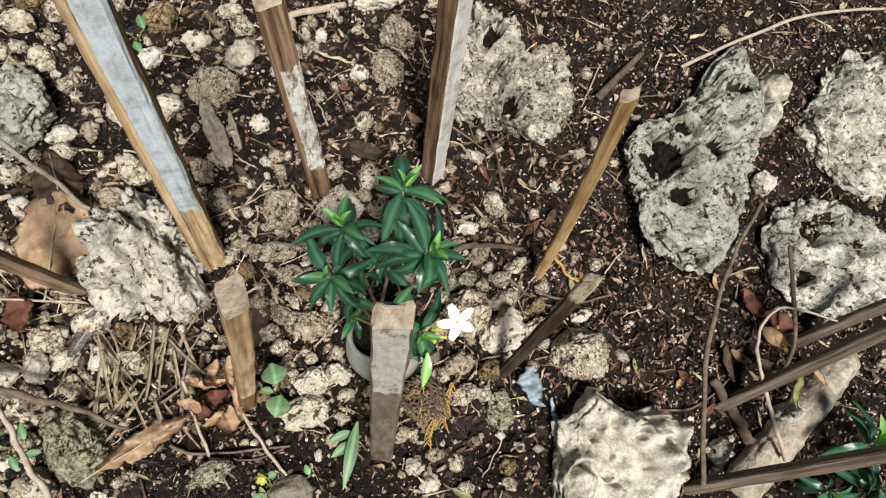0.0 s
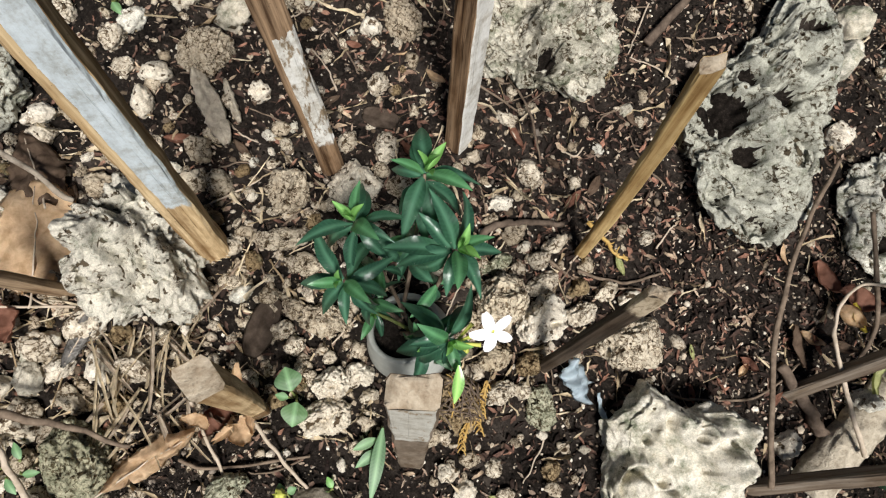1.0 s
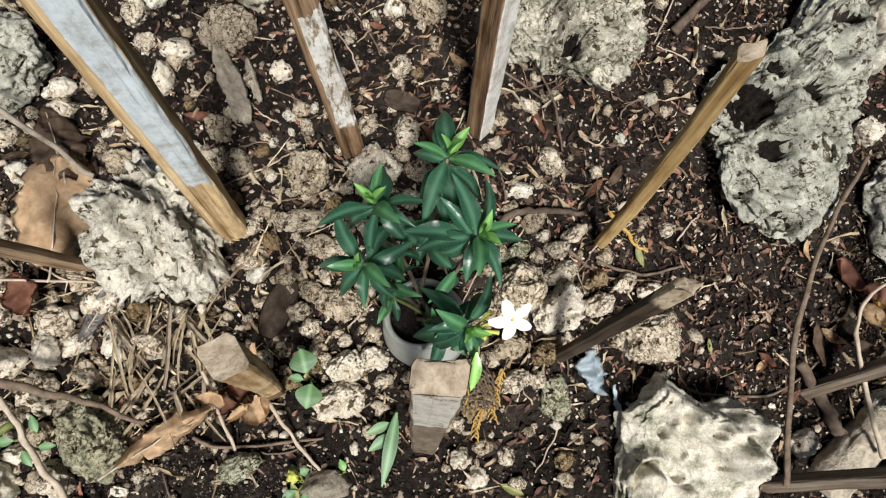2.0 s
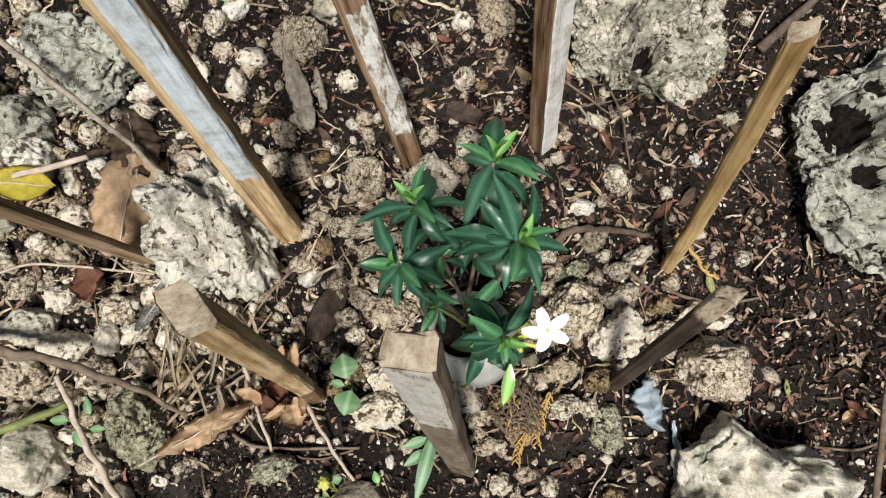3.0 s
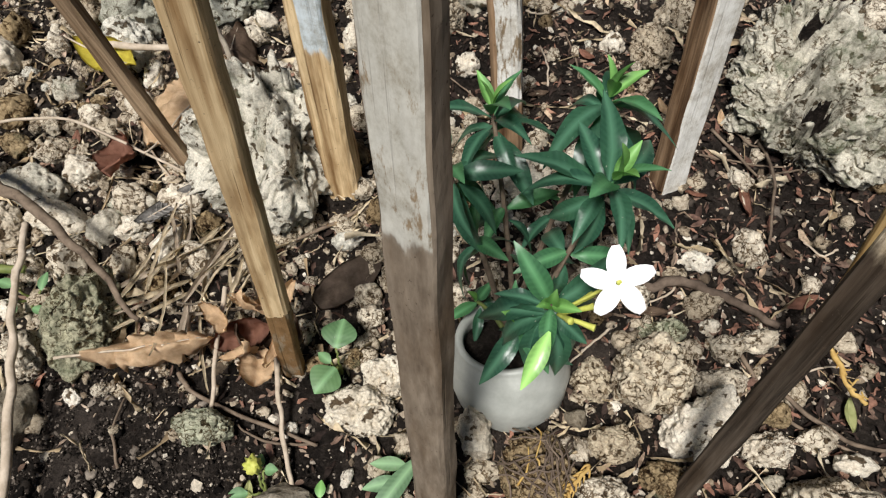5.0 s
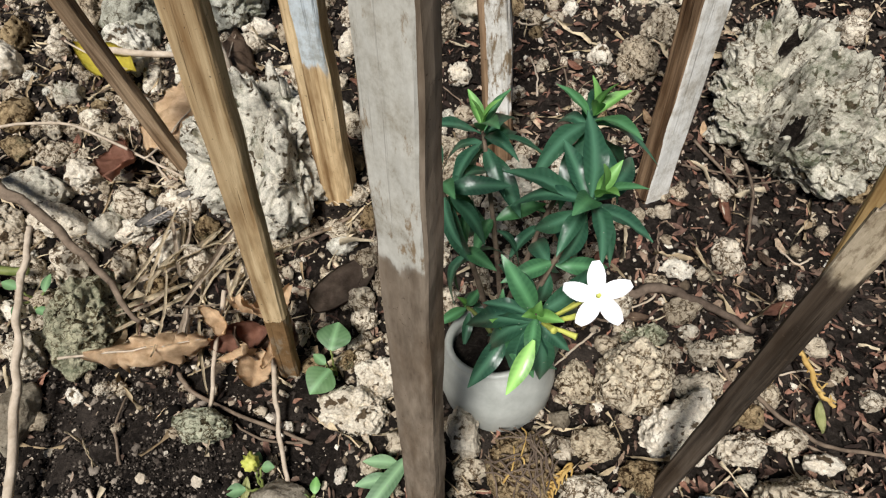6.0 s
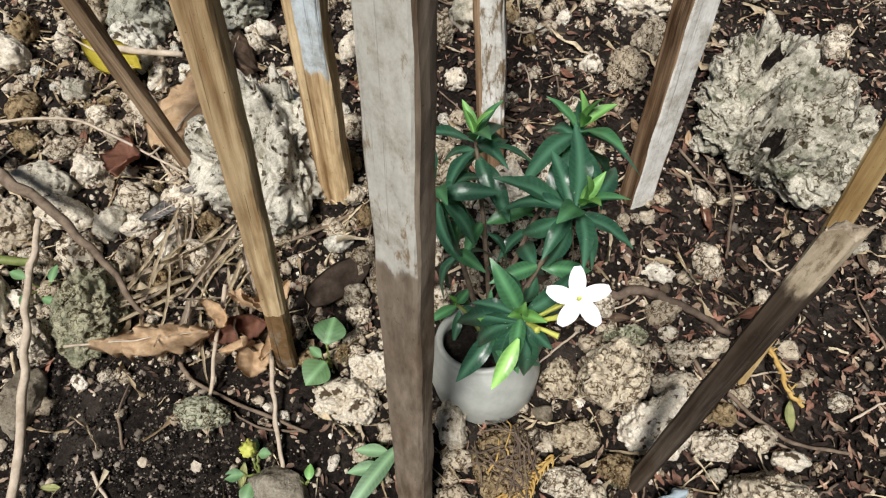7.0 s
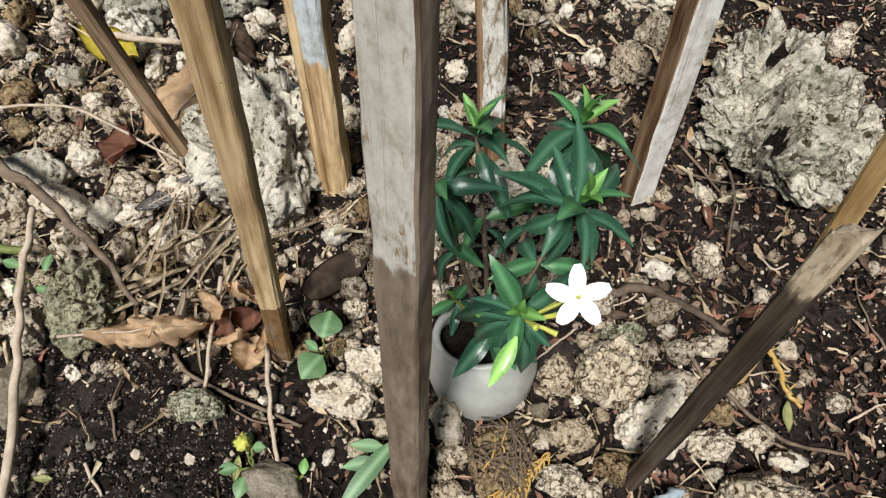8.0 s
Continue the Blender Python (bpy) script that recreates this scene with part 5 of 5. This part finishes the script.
dry_leaf(0.704, 0.078, 0.026, 0.05, 0.014, 30, DRYLEAF, "narrow pale dead leaf on a slat", (0, 20), 0.3, 0.5, 0.003, 95)
rock(0.562, -0.044, 0.04, 0.034, 0.024, PALE, 20)
rock(0.666, 0.014, 0.036, 0.03, 0.05, GREY, 20)
dry_leaf(0.62, 0.17, 0.012, 0.05, 0.035, 40, RUSSET, "curled brown dead leaf by a stalk", (0, 14), 0.6, 0.6, 0.005, 12)
dry_leaf(0.66, 0.12, 0.02, 0.04, 0.018, 20, YELLOW, "yellowing narrow dead leaf", (0, 20), 0.4, 0.4, 0.003, 13)
dry_leaf(0.03, 0.33, 0.006, 0.045, 0.028, 80, ROOT, "dark flat piece of bark on soil", (0, 0), 0.1, 0.1, 0.003, 14, "bark_piece", "bark", taper=0.3)
dry_leaf(0.292, 0.022, 0.02, 0.056, 0.04, 24, PLASTIC, "crumpled pale blue plastic scrap on soil", (10, 18), 0.5, -0.6, 0.02, 15, "plastic_scrap", "plastic scrap", 0.6, 0.5)
dry_leaf(0.318, -0.008, 0.008, 0.034, 0.009, 20, PLASTIC, "thin twisted blue plastic strip on soil", (0, 20), 0.5, 0.5, 0.005, 16, "plastic_strip", "plastic scrap", 0.3, 0.4)
dry_leaf(-0.28, 0.042, 0.02, 0.075, 0.018, -20, FEATHER, "small grey feather on the rubble", (0, 10), 0.3, 0.3, 0.002, 17, "feather", "feather", 0.6, 0.15)
feather = bpy.data.objects["feather"]
for k in range(26):
    u, s = (k // 2 + 1) / 14, 1 if k % 2 else -1
    y0 = 0.075 * (u - 0.5)
    part("barb", tube([(0, y0, 0.0012), (s * 0.005, y0 + 0.004, 0.002), (s * 0.0115 * math.sin(math.pi * u) ** 0.4, y0 + 0.011, 0.0012)], 0.0007, 0.0004, k, 5, 0.2, 3), FEATHER, feather)
part("quill", tube([(0, -0.052, 0), (0, 0, 0.0014), (0, 0.036, 0.001)], 0.001, 0.0005, 3, 6, 0.1, 6), PALE_TWIG, feather, "pale feather quill")
rock(-0.322, 0.028, 0.05, 0.026, 0.02, WHITE, 40, "small bright white stone chip among rubble", 4)
for k in range(46):          # single dead leaves among stones and litter
    zone = ((0.05, 0.4, 0.12, 0.5), (-0.45, -0.2, 0.0, 0.3), (-0.2, 0.1, 0.25, 0.5), (0.4, 0.65, 0.0, 0.25))[k % 4]
    x, y, L = rng.uniform(zone[0], zone[1]), rng.uniform(zone[2], zone[3]), rng.uniform(0.018, 0.036)
    dry_leaf(x, y, 0.006, L, L * rng.uniform(0.28, 0.5), rng.uniform(0, 360), rng.choice((RUSSET, RUSSET, DRYLEAF, UMBERLEAF, UMBERLEAF)), "small curled dead leaf among stones", (rng.uniform(-14, 14), rng.uniform(-25, 25)), rng.uniform(-0.5, 0.8), rng.uniform(-0.4, 0.8), 0.003, k + 70)
for k in range(34):          # dry grass clump behind the front stake
    x, y = rng.uniform(-0.26, -0.15), rng.uniform(-0.06, 0.03)
    dry_leaf(x, y, rng.uniform(0.014, 0.034), rng.uniform(0.045, 0.1), rng.uniform(0.0025, 0.006), rng.uniform(-40, 55), STRAW if k % 3 else PALE_TWIG, "flat pale dry grass blade in a clump", (rng.uniform(-30, 18), rng.uniform(-40, 40)),
             rng.uniform(-0.6, 0.6), 0.5, 0.003, k + 40, "grass_blade", "dry grass", 0.3, 0.2)
for x, y, a, L in ((0.35, 0.172, 20, 0.03), (0.44, 0.065, 10, 0.02), (0.61, 0.42, 60, 0.02), (-0.181, -0.228, -60, 0.018), (-0.045, -0.135, 30, 0.022), (-0.53, 0.36, 40, 0.02), (0.2, -0.12, 70, 0.03)):
    dry_leaf(x, y, 0.006, L, L * 0.36, a, LEAFLET, "small yellowed leaflet on dark soil", (0, 8), 0.3, 0.3, 0.001, x * 50, "leaflet", "leaflet")


def weed(name, x, y, leaves, mat, label, h=0.03, category="weed"):
    root = tagged(new(name), label, category)
    root.matrix_basis = pose(x, y, gz(x, y))
    for k, (dx, dy, dz, L, W, a) in enumerate(leaves):
        part("stem", tube([(0, 0, -0.005), (dx * 0.5, dy * 0.5, dz * 0.7), (dx, dy, dz)], 0.0012, 0.0009, k), GREEN_STEM, root)
        part("leaf", blade(L, W, 0.3, 0.12, k + 20), mat, root, m=pose(dx, dy, dz, 8, 0, a))
    return root


weed("weed_sprout", -0.042, -0.012, ((-0.004, 0.006, 0.042, 0.028, 0.03, 20), (0.002, -0.006, 0.032, 0.028, 0.029, 175), (-0.008, -0.002, 0.02, 0.016, 0.009, 80)), WEED, "small green weed with round leaves beside stake")
weed("fleshy_weed", 0.058, -0.042, ((0, 0, 0.022, 0.084, 0.015, 174), (-0.006, -0.012, 0.018, 0.03, 0.011, 118), (-0.004, -0.024, 0.016, 0.032, 0.012, 132)), FLESHY, "fleshy pale green weed leaves on dark soil")
weed("yellow_sprout", -0.035, -0.128, ((-0.012, 0.012, 0.02, 0.012, 0.01, 20), (0.0, -0.008, 0.01, 0.02, 0.013, 200), (-0.01, -0.006, 0.01, 0.018, 0.011, 130), (-0.006, 0.014, 0.022, 0.011, 0.009, 300)), WEED, "tiny weed with a yellow head on bare soil")
head = bmesh.new()
bmesh.ops.create_icosphere(head, subdivisions=3, radius=0.0062)
for v in head.verts:
    v.co *= 1 + 0.7 * noise.noise(v.co * 520)
sprout = bpy.data.objects["yellow_sprout"]
part("flower_head", head, BUD, sprout, "fluffy yellow flower head", m=pose(-0.013, 0.012, 0.03))
weed("green_weed", -0.3, 0.45, ((0.01, 0.01, 0.02, 0.024, 0.012, 30), (-0.01, 0.0, 0.018, 0.024, 0.012, 100), (0.0, -0.01, 0.015, 0.02, 0.011, 220)), WEED, "small pale green weed among rubble")
weed("seedling", 0.005, -0.113, ((0.002, 0.004, 0.012, 0.014, 0.008, 30), (-0.003, 0.0, 0.012, 0.013, 0.008, 150)), YOUNG, "tiny bright green seedling on bare soil")
weed("green_weed", -0.33, -0.1, ((0.01, 0.01, 0.025, 0.02, 0.009, 30), (-0.01, 0.0, 0.03, 0.02, 0.01, 100), (0.0, -0.01, 0.028, 0.02, 0.009, 220), (0.012, -0.006, 0.02, 0.018, 0.008, 280)), WEED, "small green weed tuft among rubble")
spike = stick([(0.296, 0.217, 0.012), (0.315, 0.2, 0.015), (0.332, 0.181, 0.012), (0.35, 0.174, 0.007)], 0.0026, 0.0018, ORANGE, "orange-brown knobbly flower stalk on litter", "flower_stalk", "stalk", 7, 0.8)
for k in range(15):
    u = k / 14
    bx, by, bz = 0.05 * u, -0.042 * u ** 0.9, 0.014 - 0.005 * u
    dx, dy = 0.006 * math.cos(k * 2.4), 0.006 * math.sin(k * 2.4)
    part("spikelet", tube([(bx, by, bz), (bx + dx * 0.6, by + dy * 0.6, bz + 0.003), (bx + dx, by + dy, bz + 0.004)], 0.0011, 0.0005, k, 5, 0.3, 3), ORANGE, spike)
for k, (x, y, turn) in enumerate(((0.176, 0.016, -8), (0.168, -0.004, 6), (0.158, -0.026, -14))):
    sprig = stick([(x, y, gz(x, y) + 0.016), (x - 0.004, y - 0.018, gz(x, y) + 0.019), (x + 0.0005 * turn, y - 0.036, gz(x, y) + 0.012)], 0.0016, 0.0011, ORANGE, "yellow-orange dry scaly conifer sprig on soil", "conifer_sprig", "sprig", 7, 0.6)
    for j in range(16):
        u = j / 15
        side = 1 if j % 2 else -1
        bx, by, bz = -0.004 * math.sin(u * 3) + 0.0005 * turn * u, -0.036 * u, gz(x, y) + 0.0165
        part("scale", tube([(bx, by, bz), (bx + side * 0.003, by - 0.003, bz + 0.0015), (bx + side * 0.0046, by - 0.007, bz + 0.001)], 0.0014, 0.0005, j, 5, 0.3, 2), ORANGE, sprig)

rs = random.Random(77)
for k in range(34):          # fine roots bound up in the clod
    a, q, t_ = rs.uniform(0, 6.28), rs.uniform(0.0, 0.028), rs.uniform(0, 6.28)
    x, y, L = q * math.cos(a), q * math.sin(a), rs.uniform(0.008, 0.02)
    pts = [(x + math.cos(t_) * L * u + rs.uniform(-0.003, 0.003), y + math.sin(t_) * L * u + rs.uniform(-0.003, 0.003)) for u in (-1, -0.3, 0.4, 1)]
    top = [(px, py, 0.0405 * max(0.12, 1 - (px / 0.042) ** 2 - (py / 0.045) ** 2) ** 0.5 + 0.006) for px, py in pts]
    part("root", tube(top, 0.0009, 0.0006, k, 5, 0.3, 4), rs.choice((ROOT, TWIG, TWIG, ORANGE)) if k % 4 == 0 else ROOT, CLOD, m=pose(0, 0, 0, 0, 0, 0))
